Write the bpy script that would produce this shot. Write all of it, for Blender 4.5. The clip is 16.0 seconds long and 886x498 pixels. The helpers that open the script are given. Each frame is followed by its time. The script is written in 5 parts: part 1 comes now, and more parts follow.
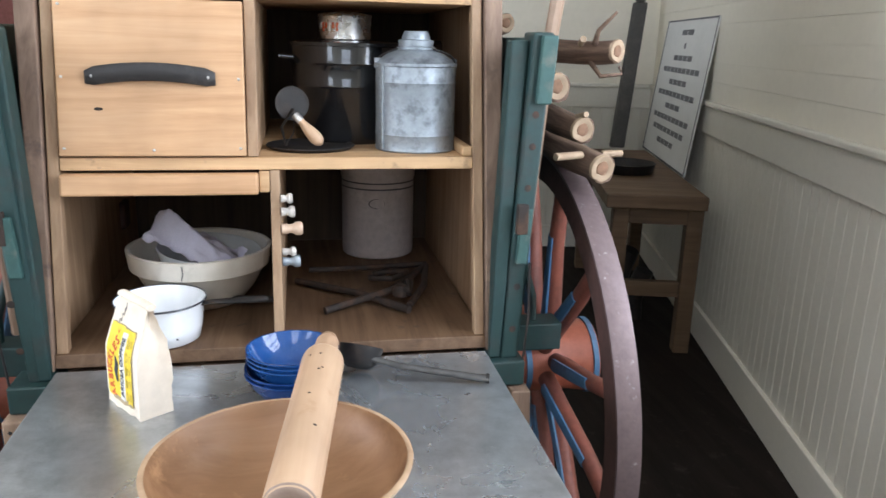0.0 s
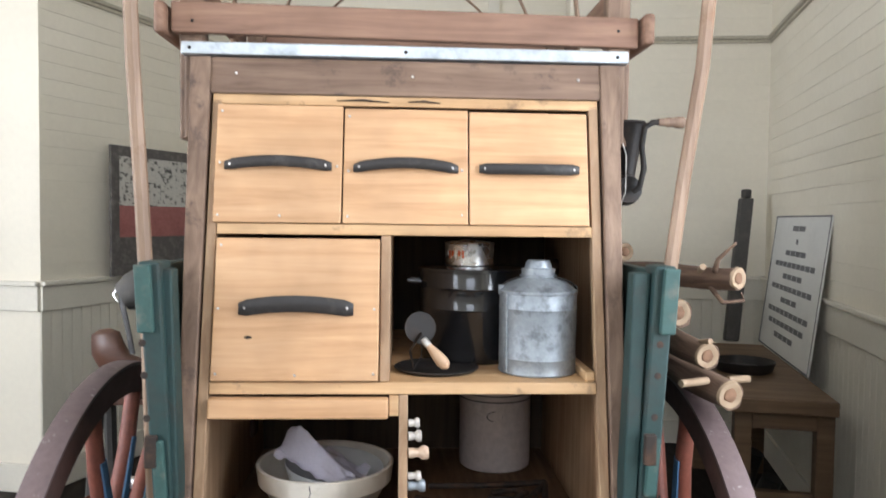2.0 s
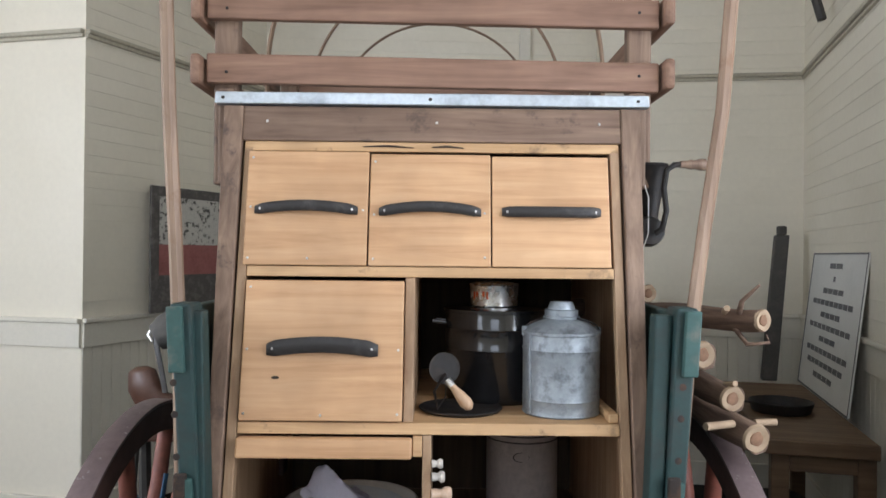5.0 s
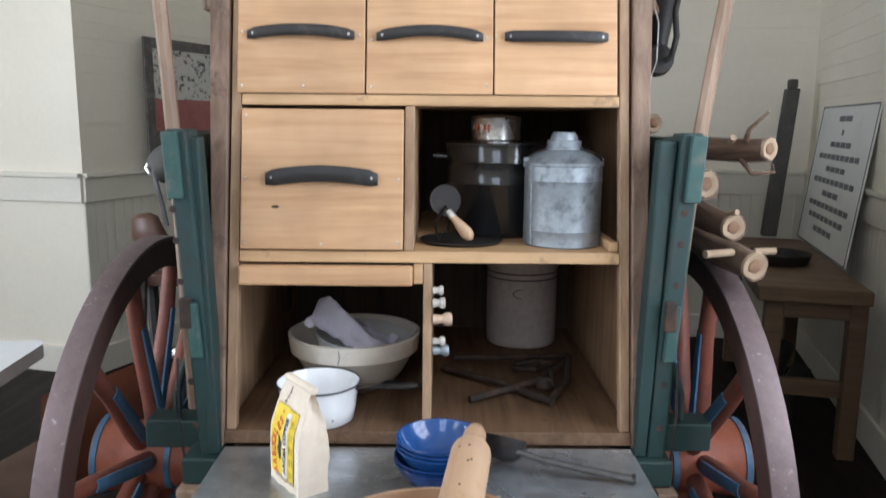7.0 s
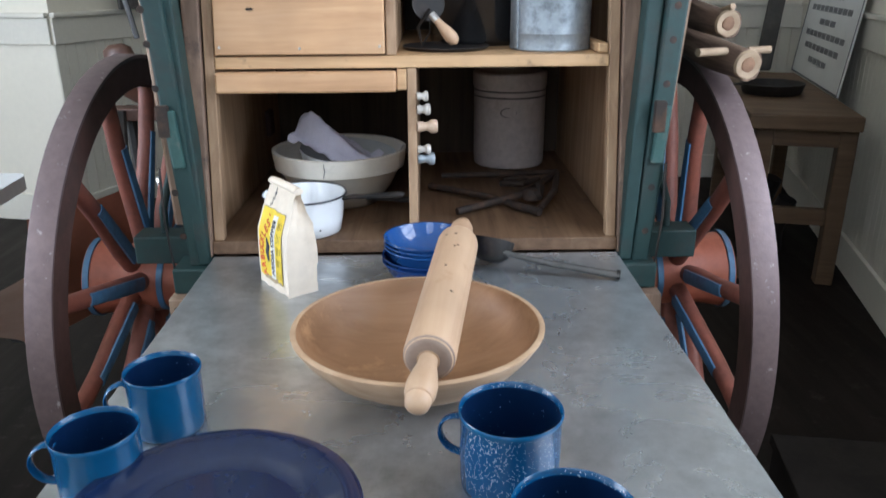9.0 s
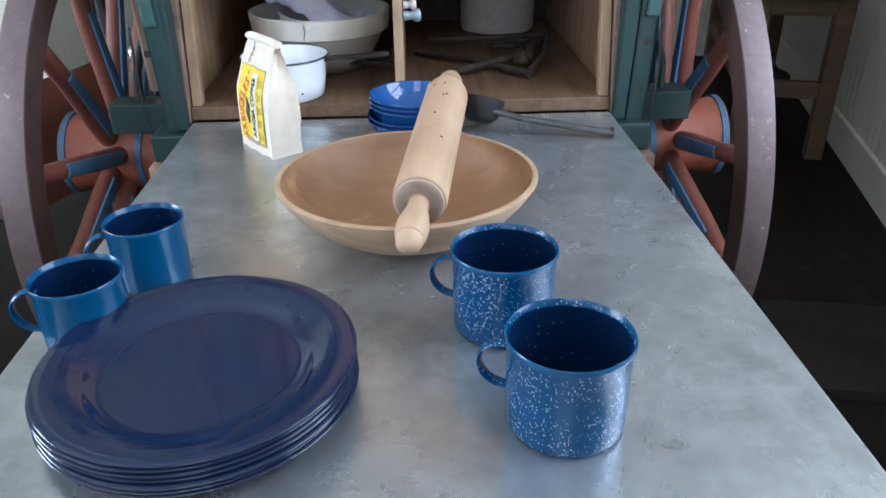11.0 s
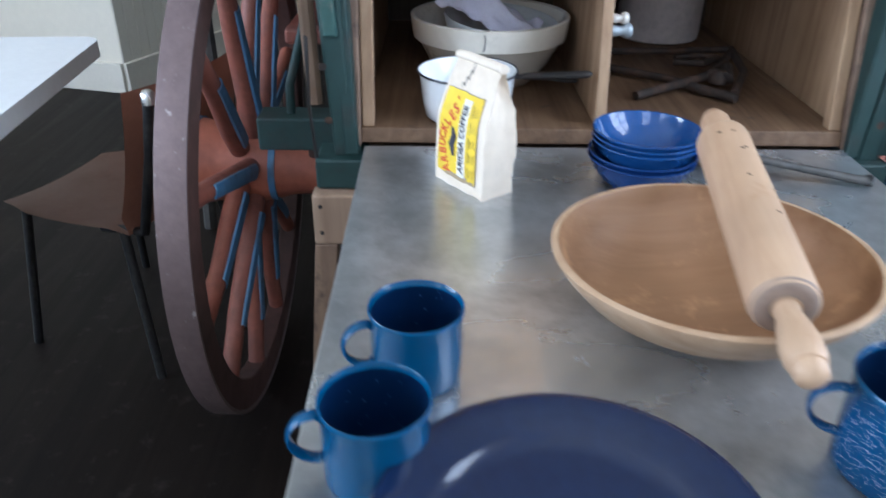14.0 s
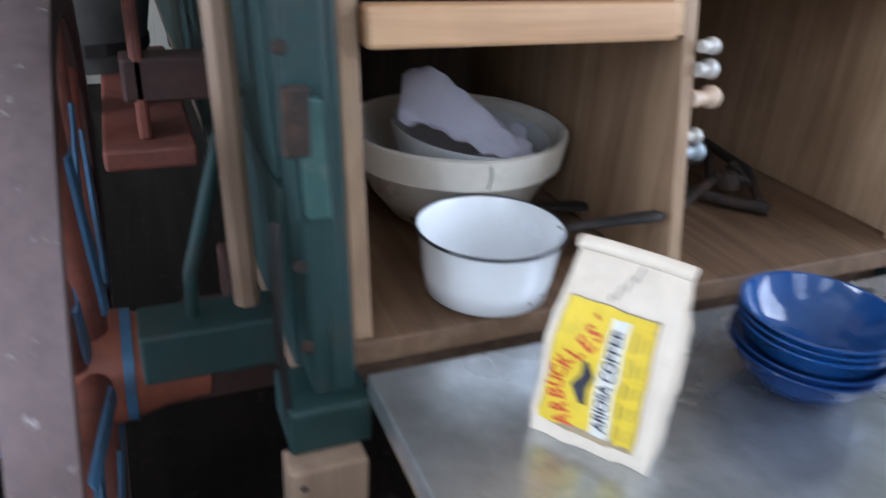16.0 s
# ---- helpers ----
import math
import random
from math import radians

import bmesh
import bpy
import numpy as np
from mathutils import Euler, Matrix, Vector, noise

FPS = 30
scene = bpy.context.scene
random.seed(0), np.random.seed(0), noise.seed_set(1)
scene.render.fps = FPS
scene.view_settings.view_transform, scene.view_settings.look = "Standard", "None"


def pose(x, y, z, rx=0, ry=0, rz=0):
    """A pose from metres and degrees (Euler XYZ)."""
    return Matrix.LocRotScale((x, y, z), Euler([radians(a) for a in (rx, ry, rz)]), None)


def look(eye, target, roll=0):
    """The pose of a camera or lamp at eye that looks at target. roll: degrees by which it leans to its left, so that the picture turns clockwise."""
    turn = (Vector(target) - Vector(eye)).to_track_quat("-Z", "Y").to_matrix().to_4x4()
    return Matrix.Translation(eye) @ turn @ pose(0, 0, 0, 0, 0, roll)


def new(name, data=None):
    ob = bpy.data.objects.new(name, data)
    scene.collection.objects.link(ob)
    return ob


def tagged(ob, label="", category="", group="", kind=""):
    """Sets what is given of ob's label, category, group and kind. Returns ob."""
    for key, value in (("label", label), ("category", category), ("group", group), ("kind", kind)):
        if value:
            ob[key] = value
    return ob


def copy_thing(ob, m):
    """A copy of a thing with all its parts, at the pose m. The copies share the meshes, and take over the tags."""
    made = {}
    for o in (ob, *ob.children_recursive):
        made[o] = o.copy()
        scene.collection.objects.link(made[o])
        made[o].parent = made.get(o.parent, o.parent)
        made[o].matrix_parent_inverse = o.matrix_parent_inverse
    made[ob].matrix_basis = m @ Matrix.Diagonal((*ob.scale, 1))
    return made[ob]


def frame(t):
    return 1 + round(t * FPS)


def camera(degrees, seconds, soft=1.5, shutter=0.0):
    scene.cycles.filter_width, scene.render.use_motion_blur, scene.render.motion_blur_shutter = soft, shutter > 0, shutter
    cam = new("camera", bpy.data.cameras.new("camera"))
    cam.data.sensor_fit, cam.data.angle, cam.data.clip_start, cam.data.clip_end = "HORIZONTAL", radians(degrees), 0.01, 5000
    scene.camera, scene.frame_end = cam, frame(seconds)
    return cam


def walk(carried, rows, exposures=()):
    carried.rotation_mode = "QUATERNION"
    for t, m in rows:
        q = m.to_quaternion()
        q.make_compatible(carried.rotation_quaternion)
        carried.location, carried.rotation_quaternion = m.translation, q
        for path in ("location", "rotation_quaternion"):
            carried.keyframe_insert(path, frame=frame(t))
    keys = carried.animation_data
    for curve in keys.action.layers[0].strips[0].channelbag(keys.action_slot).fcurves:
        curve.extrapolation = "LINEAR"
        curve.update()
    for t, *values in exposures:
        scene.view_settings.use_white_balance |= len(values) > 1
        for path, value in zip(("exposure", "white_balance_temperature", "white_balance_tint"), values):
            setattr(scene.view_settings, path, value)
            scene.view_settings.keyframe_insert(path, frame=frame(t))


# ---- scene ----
cam = camera(61.0, 16.0, 1.5, 0.5)
PATH = [
    (0, (0.048, -1.375, 1.352), (0.413, 0.521, 0.815), 1.5),
    (0.5, (0.022, -1.349, 1.364), (0.343, 0.564, 0.854), 1.7),
    (1, (-0.013, -1.329, 1.392), (0.284, 0.624, 1.082), 1.9),
    (1.5, (-0.009, -1.363, 1.43), (0.187, 0.617, 1.236), 1.6),
    (2, (-0.007, -1.4, 1.456), (0.099, 0.595, 1.374), 0.7),
    (2.5, (0.004, -1.423, 1.484), (0.049, 0.577, 1.454), 0.9),
    (3, (0.009, -1.429, 1.474), (0.017, 0.57, 1.538), 0.9),
    (3.2, (0.012, -1.434, 1.469), (0.017, 0.563, 1.573), 0.6),
    (5.3, (0.018, -1.426, 1.471), (0.029, 0.574, 1.444), 0.6),
    (5.5, (0.017, -1.419, 1.467), (0.033, 0.58, 1.411), 0.8),
    (6, (0.022, -1.417, 1.445), (0.042, 0.578, 1.309), 0.5),
    (6.5, (0.022, -1.415, 1.418), (0.032, 0.572, 1.191), 0.7),
    (7, (0.023, -1.414, 1.386), (0.029, 0.559, 1.054), 0.5),
    (7.5, (0.022, -1.416, 1.356), (0.027, 0.534, 0.912), 0.3),
    (8, (0.026, -1.421, 1.327), (0.049, 0.506, 0.794), 0.0),
    (8.5, (0.028, -1.425, 1.301), (0.047, 0.483, 0.701), -0.4),
    (9, (0.030, -1.420, 1.277), (0.063, 0.458, 0.589), -0.4),
    (9.5, (0.030, -1.416, 1.251), (0.065, 0.433, 0.491), -0.3),
    (10, (0.028, -1.414, 1.234), (0.059, 0.407, 0.413), -0.6),
    (12.3, (0.024, -1.420, 1.193), (0.119, 0.292, 0.166), -1.0),
    (12.5, (0.023, -1.424, 1.195), (0.105, 0.287, 0.164), -0.6),
    (13, (-0.004, -1.407, 1.196), (0.065, 0.278, 0.131), -0.3),
    (13.5, (-0.121, -1.315, 1.221), (-0.063, 0.38, 0.187), 1.6),
    (14, (-0.277, -1.192, 1.223), (-0.264, 0.538, 0.241), 0.7),
    (14.5, (-0.329, -1.082, 1.224), (-0.179, 0.666, 0.275), 0.3),
    (15, (-0.357, -0.915, 1.201), (-0.054, 0.823, 0.259), -2.0),
    (15.5, (-0.419, -0.788, 1.219), (0.107, 0.875, 0.24), 1.0),
    (16, (-0.590, -0.605, 1.216), (0.124, 1.015, 0.312), 3.6),
]
EXPOSURES = [
    (0.0, 0.08, 6150, 11), (1.0, 0.43, 6200, 12), (2.0, 0.08, 6450, 12), (3.0, -0.22, 6450, 12), (5.5, -0.42, 6300, 12), (7.0, -0.33, 6150, 11),
    (8.0, -0.24, 6000, 10), (9.0, -0.2, 5850, 9), (10.0, -0.15, 5650, 8), (12.5, -0.12, 5500, 8), (14.0, -0.12, 5450, 9), (15.0, -0.22, 5450, 9), (16.0, -0.38, 5600, 11),
]
walk(cam, [(t, look(eye, target, roll)) for t, eye, target, roll in PATH], EXPOSURES)
# ---- light ----
world = bpy.data.worlds.new("world")
scene.world = world
world.use_nodes = True
wn = world.node_tree
sky = wn.nodes.new("ShaderNodeTexSky")
sky.sky_type, sky.sun_disc = "NISHITA", False
sky.sun_elevation, sky.sun_rotation = radians(40), radians(150)
wn.links.new(sky.outputs[0], wn.nodes["Background"].inputs[0])
wn.nodes["Background"].inputs[1].default_value = 0.1


def window_lamp(name, at, aim, w, h, watts, colour):
    """Sky light that falls in through one window opening."""
    lamp = bpy.data.lights.new(name, "AREA")
    lamp.shape, lamp.size, lamp.size_y, lamp.energy, lamp.color = "RECTANGLE", w, h, watts, colour
    ob = new(name, lamp)
    ob.matrix_world = look(at, aim)
    return ob


DAY = (0.83, 0.90, 1.0)
window_lamp("window_light_rear", (-0.25, -2.43, 2.5), (-0.25, 0, 2.5), 0.9, 2.0, 30, DAY)
window_lamp("window_light_rear", (-2.4, -2.43, 2.15), (-2.4, 0, 2.15), 1.2, 1.9, 48, DAY)
window_lamp("window_light_east", (1.383, -0.783, 1.85), (-0.54, -0.282, 1.85), 1.15, 1.7, 72, DAY)
window_lamp("window_light_left", (-4.38, -0.6, 1.9), (0, -0.6, 1.9), 1.9, 1.8, 225, DAY)
sun_lamp = bpy.data.lights.new("sun", "SUN")
sun_lamp.energy, sun_lamp.angle, sun_lamp.color = 1.0, radians(10), (1, 0.96, 0.9)
new("sun", sun_lamp).matrix_world = look((-6, -9, 9), (0, 0, 0))


# ---- materials ----
def ramp(nt, fac, stops):
    r = nt.nodes.new("ShaderNodeValToRGB")
    els = r.color_ramp.elements
    while len(els) < len(stops):
        els.new(0.5)
    for e, (p, c) in zip(els, stops):
        e.position, e.color = p, (*c, 1)
    nt.links.new(fac, r.inputs[0])
    return r.outputs[0]


def start_mat(name, scale=(1, 1, 1), rot=(0, 0, 0)):
    m = bpy.data.materials.new(name)
    m.use_nodes = True
    nt = m.node_tree
    bsdf = nt.nodes["Principled BSDF"]
    tc = nt.nodes.new("ShaderNodeTexCoord")
    mp = nt.nodes.new("ShaderNodeMapping")
    mp.inputs["Scale"].default_value, mp.inputs["Rotation"].default_value = scale, rot
    oi = nt.nodes.new("ShaderNodeObjectInfo")
    add = nt.nodes.new("ShaderNodeVectorMath")
    add.operation = "MULTIPLY_ADD"
    nt.links.new(oi.outputs["Random"], add.inputs[0])
    add.inputs[1].default_value = (7.0, 5.0, 9.0)
    nt.links.new(tc.outputs["Object"], add.inputs[2])
    nt.links.new(add.outputs[0], mp.inputs[0])
    return m, nt, bsdf, mp.outputs[0], add.outputs[0]


def tex(nt, vec, scale, detail=4, rough=0.6, distort=0.0):
    n = nt.nodes.new("ShaderNodeTexNoise")
    n.inputs["Scale"].default_value, n.inputs["Detail"].default_value = scale, detail
    n.inputs["Roughness"].default_value, n.inputs["Distortion"].default_value = rough, distort
    nt.links.new(vec, n.inputs["Vector"])
    return n.outputs[0]


def mix(nt, fac, a, b, kind="MIX"):
    x = nt.nodes.new("ShaderNodeMix")
    x.data_type, x.blend_type = "RGBA", kind
    for value, slot in ((fac, 0), (a, 6), (b, 7)):
        if hasattr(value, "links"):
            nt.links.new(value, x.inputs[slot])
        else:
            x.inputs[slot].default_value = value if slot == 0 else (*value, 1)
    return x.outputs[2]


def bump(nt, bsdf, height, strength, dist=0.002):
    b = nt.nodes.new("ShaderNodeBump")
    b.inputs["Strength"].default_value, b.inputs["Distance"].default_value = strength, dist
    nt.links.new(height, b.inputs["Height"])
    nt.links.new(b.outputs[0], bsdf.inputs["Normal"])


def wood(name, dark, mid, light, axis="x", rough=0.6, fine=1.0, relief=0.35, stain=None):
    """Sawn wood with the grain along one axis, knots of tone at a larger scale and a few stains."""
    s = {"x": (2.2, 38, 38), "y": (38, 2.2, 38), "z": (38, 38, 2.2)}[axis]
    m, nt, bsdf, v, plain = start_mat(name, tuple(a * fine for a in s))
    g = tex(nt, v, 1.0, 6, 0.65, 0.6)
    big = tex(nt, plain, 5.0, 3)
    col = ramp(nt, g, [(0.3, dark), (0.5, mid), (0.72, light)])
    tone = ramp(nt, big, [(0.3, (0.78, 0.76, 0.74)), (0.7, (1.08, 1.06, 1.04))])
    col = mix(nt, 1.0, col, tone, "MULTIPLY")
    if stain:
        spots = ramp(nt, tex(nt, plain, 14.0, 5, 0.7), [(0.58, (0, 0, 0)), (0.72, (1, 1, 1))])
        col = mix(nt, spots, col, stain)
    nt.links.new(col, bsdf.inputs["Base Color"])
    nt.links.new(ramp(nt, g, [(0.2, (rough + 0.12,) * 3), (0.8, (rough - 0.08,) * 3)]), bsdf.inputs["Roughness"])
    bump(nt, bsdf, g, relief, 0.0015)
    return m


def paint(name, base, worn, rough=0.5, scale=9.0, cut=0.6, soft=0.12, relief=0.2, metal=0.0, coat=0.0, fine=60.0, mottle=(0.86, 1.08)):
    """Paint, enamel, metal or glaze with large worn patches and a fine mottling."""
    m, nt, bsdf, v, plain = start_mat(name)
    big = tex(nt, plain, scale, 6, 0.65)
    small = tex(nt, plain, fine, 3)
    col = mix(nt, ramp(nt, big, [(cut - soft, (0, 0, 0)), (cut + soft, (1, 1, 1))]), base, worn)
    col = mix(nt, 1.0, col, ramp(nt, small, [(0.3, (mottle[0],) * 3), (0.7, (mottle[1],) * 3)]), "MULTIPLY")
    nt.links.new(col, bsdf.inputs["Base Color"])
    nt.links.new(ramp(nt, big, [(0.3, (rough,) * 3), (0.75, (min(1, rough + 0.18),) * 3)]), bsdf.inputs["Roughness"])
    bsdf.inputs["Metallic"].default_value = metal
    bsdf.inputs["Coat Weight"].default_value = coat
    bsdf.inputs["Coat Roughness"].default_value = 0.05
    bump(nt, bsdf, small, relief, 0.0008)
    return m


def speckled(name, base, dots, cut, rough=0.12, scale=420.0, share=0.4, coat=0.15):
    """Vitreous enamel with pale specks."""
    m, nt, bsdf, v, plain = start_mat(name)
    vo = nt.nodes.new("ShaderNodeTexVoronoi")
    vo.inputs["Scale"].default_value = scale
    nt.links.new(plain, vo.inputs["Vector"])
    patch = tex(nt, plain, 18.0, 4)
    size = nt.nodes.new("ShaderNodeMath")
    size.operation = "MULTIPLY"
    nt.links.new(patch, size.inputs[0])
    size.inputs[1].default_value = cut
    less = nt.nodes.new("ShaderNodeMath")
    less.operation = "LESS_THAN"
    nt.links.new(vo.outputs["Distance"], less.inputs[0])
    nt.links.new(size.outputs[0], less.inputs[1])
    tone = ramp(nt, patch, [(0.3, tuple(c * 0.85 for c in base)), (0.7, tuple(c * 1.12 for c in base))])
    sep = nt.nodes.new("ShaderNodeSeparateColor")
    nt.links.new(vo.outputs["Color"], sep.inputs[0])
    few = nt.nodes.new("ShaderNodeMath")
    few.operation = "LESS_THAN"
    nt.links.new(sep.outputs[0], few.inputs[0])
    few.inputs[1].default_value = share
    both = nt.nodes.new("ShaderNodeMath")
    both.operation = "MULTIPLY"
    nt.links.new(less.outputs[0], both.inputs[0]), nt.links.new(few.outputs[0], both.inputs[1])
    nt.links.new(mix(nt, both.outputs[0], tone, dots), bsdf.inputs["Base Color"])
    bsdf.inputs["Roughness"].default_value = rough
    bsdf.inputs["Coat Weight"].default_value = coat
    bsdf.inputs["Specular IOR Level"].default_value = 0.28
    bump(nt, bsdf, patch, 0.05, 0.001)
    return m


PINE = wood("pine", (0.44, 0.245, 0.12), (0.545, 0.325, 0.17), (0.62, 0.395, 0.225), "x", 0.5, 1.0, 0.2)
# brown stained wood inside the box, its colour lowered further to carry the shade there
PINE_Y = wood("shaded_pine_along", (0.085, 0.045, 0.022), (0.135, 0.075, 0.038), (0.185, 0.112, 0.062), "y", 0.62, 1.0, 0.35, (0.05, 0.030, 0.018))
PINE_Z = wood("pine_upright", (0.25, 0.15, 0.085), (0.34, 0.22, 0.13), (0.43, 0.295, 0.18), "z", 0.55, 1.0, 0.3)
PINE_EDGE = wood("pine_edge", (0.42, 0.25, 0.12), (0.52, 0.33, 0.17), (0.60, 0.4, 0.22), "x", 0.55, 1.0, 0.3, (0.18, 0.11, 0.06))
FRAME_Z = wood("weathered_upright", (0.12, 0.075, 0.05), (0.20, 0.13, 0.09), (0.29, 0.2, 0.14), "z", 0.65, 1.0, 0.4, (0.07, 0.045, 0.035))
FRAME_X = wood("weathered_rail", (0.11, 0.065, 0.042), (0.18, 0.115, 0.08), (0.26, 0.175, 0.12), "x", 0.65, 1.0, 0.4, (0.06, 0.04, 0.03))
FRAME_Y = wood("weathered_long", (0.11, 0.065, 0.042), (0.18, 0.115, 0.08), (0.26, 0.175, 0.12), "y", 0.65, 1.0, 0.4)
RACK_X = wood("rack_wood", (0.16, 0.085, 0.055), (0.24, 0.135, 0.09), (0.31, 0.185, 0.125), "x", 0.6, 1.0, 0.3)
RACK_Y = wood("rack_wood_long", (0.15, 0.08, 0.05), (0.23, 0.13, 0.085), (0.3, 0.18, 0.12), "y", 0.6, 1.0, 0.3)
BOW_WOOD = wood("bow_wood", (0.19, 0.12, 0.078), (0.26, 0.172, 0.115), (0.34, 0.24, 0.168), "z", 0.55, 1.0, 0.3, (0.2, 0.11, 0.06))
BENCH_WOOD = wood("bench_wood", (0.085, 0.048, 0.024), (0.125, 0.073, 0.037), (0.165, 0.102, 0.055), "x", 0.6, 0.8, 0.25)
MAPLE = wood("turned_maple", (0.43, 0.27, 0.165), (0.51, 0.34, 0.215), (0.57, 0.40, 0.265), "y", 0.5, 0.7, 0.15, (0.4, 0.24, 0.13))
BOWL_OUT = wood("bowl_outside", (0.36, 0.225, 0.13), (0.46, 0.31, 0.19), (0.54, 0.385, 0.255), "x", 0.55, 0.5, 0.2, (0.5, 0.34, 0.22))
PIN_END = wood("pin_end_grain", (0.24, 0.17, 0.13), (0.32, 0.235, 0.185), (0.38, 0.29, 0.23), "y", 0.65, 0.5, 0.2)
TRESTLE = wood("trestle_wood", (0.27, 0.18, 0.125), (0.36, 0.25, 0.175), (0.43, 0.31, 0.225), "z", 0.65, 0.8, 0.3)
# inside of the dough bowl; its hollow's shade is mixed into the wood colour
BOWL_WOOD = wood("shaded_bowl_wood", (0.22, 0.11, 0.048), (0.31, 0.165, 0.08), (0.385, 0.22, 0.115), "x", 0.5, 0.45, 0.15, (0.45, 0.25, 0.12))
BARK = wood("bark", (0.06, 0.035, 0.025), (0.13, 0.08, 0.055), (0.24, 0.16, 0.11), "y", 0.85, 1.6, 1.0)
PITH = paint("brown_heartwood", (0.22, 0.12, 0.07), (0.13, 0.07, 0.04), 0.75, 40.0)
CUT_WOOD = paint("cut_wood", (0.36, 0.26, 0.17), (0.2, 0.125, 0.075), 0.7, 30.0, 0.62, 0.15, 0.5)
GREEN = paint("green_paint", (0.013, 0.039, 0.037), (0.032, 0.036, 0.032), 0.5, 11.0, 0.62, 0.1, 0.5)
GREEN_EDGE = paint("green_paint_worn", (0.030, 0.080, 0.072), (0.10, 0.115, 0.095), 0.55, 22.0, 0.6, 0.08, 0.6)
# the wheel red, more orange and brightened for window light falling on the hubs
HUB_RED = paint("lit_hub_red_paint", (0.36, 0.105, 0.06), (0.26, 0.085, 0.055), 0.45, 7.0, 0.6, 0.15, 0.3)
RED = paint("red_brown_paint", (0.225, 0.068, 0.044), (0.13, 0.048, 0.036), 0.5, 9.0, 0.58, 0.15, 0.4)
RED_DARK = paint("red_brown_felloe", (0.075, 0.033, 0.026), (0.045, 0.025, 0.02), 0.6, 12.0, 0.55, 0.15, 0.5)
STRIPE = paint("blue_stripe_paint", (0.07, 0.165, 0.29), (0.09, 0.11, 0.16), 0.5, 16.0, 0.6, 0.1, 0.3)
TYRE_IRON = paint("tyre_iron", (0.16, 0.115, 0.115), (0.42, 0.38, 0.38), 0.45, 55.0, 0.68, 0.05, 0.9, 0.35)
IRON = paint("black_iron", (0.018, 0.016, 0.015), (0.05, 0.035, 0.028), 0.5, 25.0, 0.6, 0.12, 0.6, 0.3)
RUST = paint("rusty_iron", (0.028, 0.020, 0.016), (0.085, 0.045, 0.028), 0.7, 30.0, 0.58, 0.12, 0.9, 0.2)
LEATHER = paint("black_leather", (0.022, 0.019, 0.018), (0.055, 0.048, 0.045), 0.42, 30.0, 0.62, 0.1, 0.8)
STEEL = paint("bright_rivet", (0.62, 0.6, 0.57), (0.3, 0.28, 0.26), 0.3, 80.0, 0.6, 0.1, 0.2, 0.9)
GALV = paint("galvanised_tin", (0.31, 0.345, 0.375), (0.16, 0.175, 0.19), 0.42, 26.0, 0.6, 0.08, 0.7, 0.55, fine=90.0)
STRIP_METAL = paint("zinc_strip", (0.6, 0.66, 0.72), (0.38, 0.42, 0.48), 0.32, 14.0, 0.62, 0.1, 0.3, 0.8)
BLACK_ENAMEL = paint("black_enamel", (0.008, 0.008, 0.009), (0.016, 0.016, 0.018), 0.12, 20.0, 0.6, 0.1, 0.05, 0.0, 0.6)
CHROME = paint("bright_tin", (0.7, 0.7, 0.7), (0.45, 0.44, 0.43), 0.2, 20.0, 0.62, 0.1, 0.2, 1.0)
PLATE_BLUE = paint("navy_enamel", (0.008, 0.016, 0.05), (0.007, 0.014, 0.043), 0.045, 12.0, 0.6, 0.2, 0.03, 0.0, 0.5)
MUG_BLUE = speckled("blue_enamel", (0.006, 0.070, 0.17), (0.08, 0.2, 0.38), 0.16, 0.2, 700.0)
MUG_SPECK = speckled("speckled_blue_enamel", (0.002, 0.052, 0.145), (0.62, 0.72, 0.83), 0.55, 0.22, 600.0, 0.31)
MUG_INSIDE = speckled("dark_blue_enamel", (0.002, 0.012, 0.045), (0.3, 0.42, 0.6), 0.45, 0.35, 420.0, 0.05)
BOWL_BLUE = speckled("bright_blue_enamel", (0.014, 0.068, 0.235), (0.35, 0.48, 0.7), 0.42, 0.1, 900.0, 0.3, 0.7)
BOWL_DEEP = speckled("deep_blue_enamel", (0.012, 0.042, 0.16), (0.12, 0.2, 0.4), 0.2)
STONEWARE = paint("cream_stoneware", (0.70, 0.65, 0.56), (0.63, 0.57, 0.48), 0.22, 9.0, 0.6, 0.2, 0.04, 0.0, 0.4, mottle=(0.96, 1.02))
STONE_GREY = paint("grey_stoneware", (0.58, 0.59, 0.58), (0.5, 0.5, 0.49), 0.25, 9.0, 0.6, 0.2, 0.04, 0.0, 0.4, mottle=(0.95, 1.03))
CROCK = paint("crock_glaze", (0.56, 0.50, 0.47), (0.48, 0.42, 0.40), 0.25, 8.0, 0.6, 0.2, 0.1, 0.0, 0.4)
CROCK_LINE = paint("crock_line", (0.06, 0.055, 0.06), (0.1, 0.09, 0.09), 0.3, 20.0)
WHITE_ENAMEL = paint("white_enamel", (0.88, 0.89, 0.90), (0.82, 0.84, 0.86), 0.14, 12.0, 0.65, 0.1, 0.02, 0.0, 0.5, mottle=(0.98, 1.01))
RIM_BLACK = paint("black_rim", (0.012, 0.014, 0.022), (0.05, 0.05, 0.055), 0.25, 60.0)
CLOTH = paint("lilac_cloth", (0.83, 0.80, 0.89), (0.77, 0.74, 0.83), 0.85, 12.0, 0.55, 0.2, 0.6, fine=220.0, mottle=(0.95, 1.02))
BAG_PAPER = paint("bag_paper", (0.76, 0.655, 0.53), (0.68, 0.57, 0.445), 0.7, 16.0, 0.58, 0.15, 0.5, fine=45.0, mottle=(0.94, 1.03))
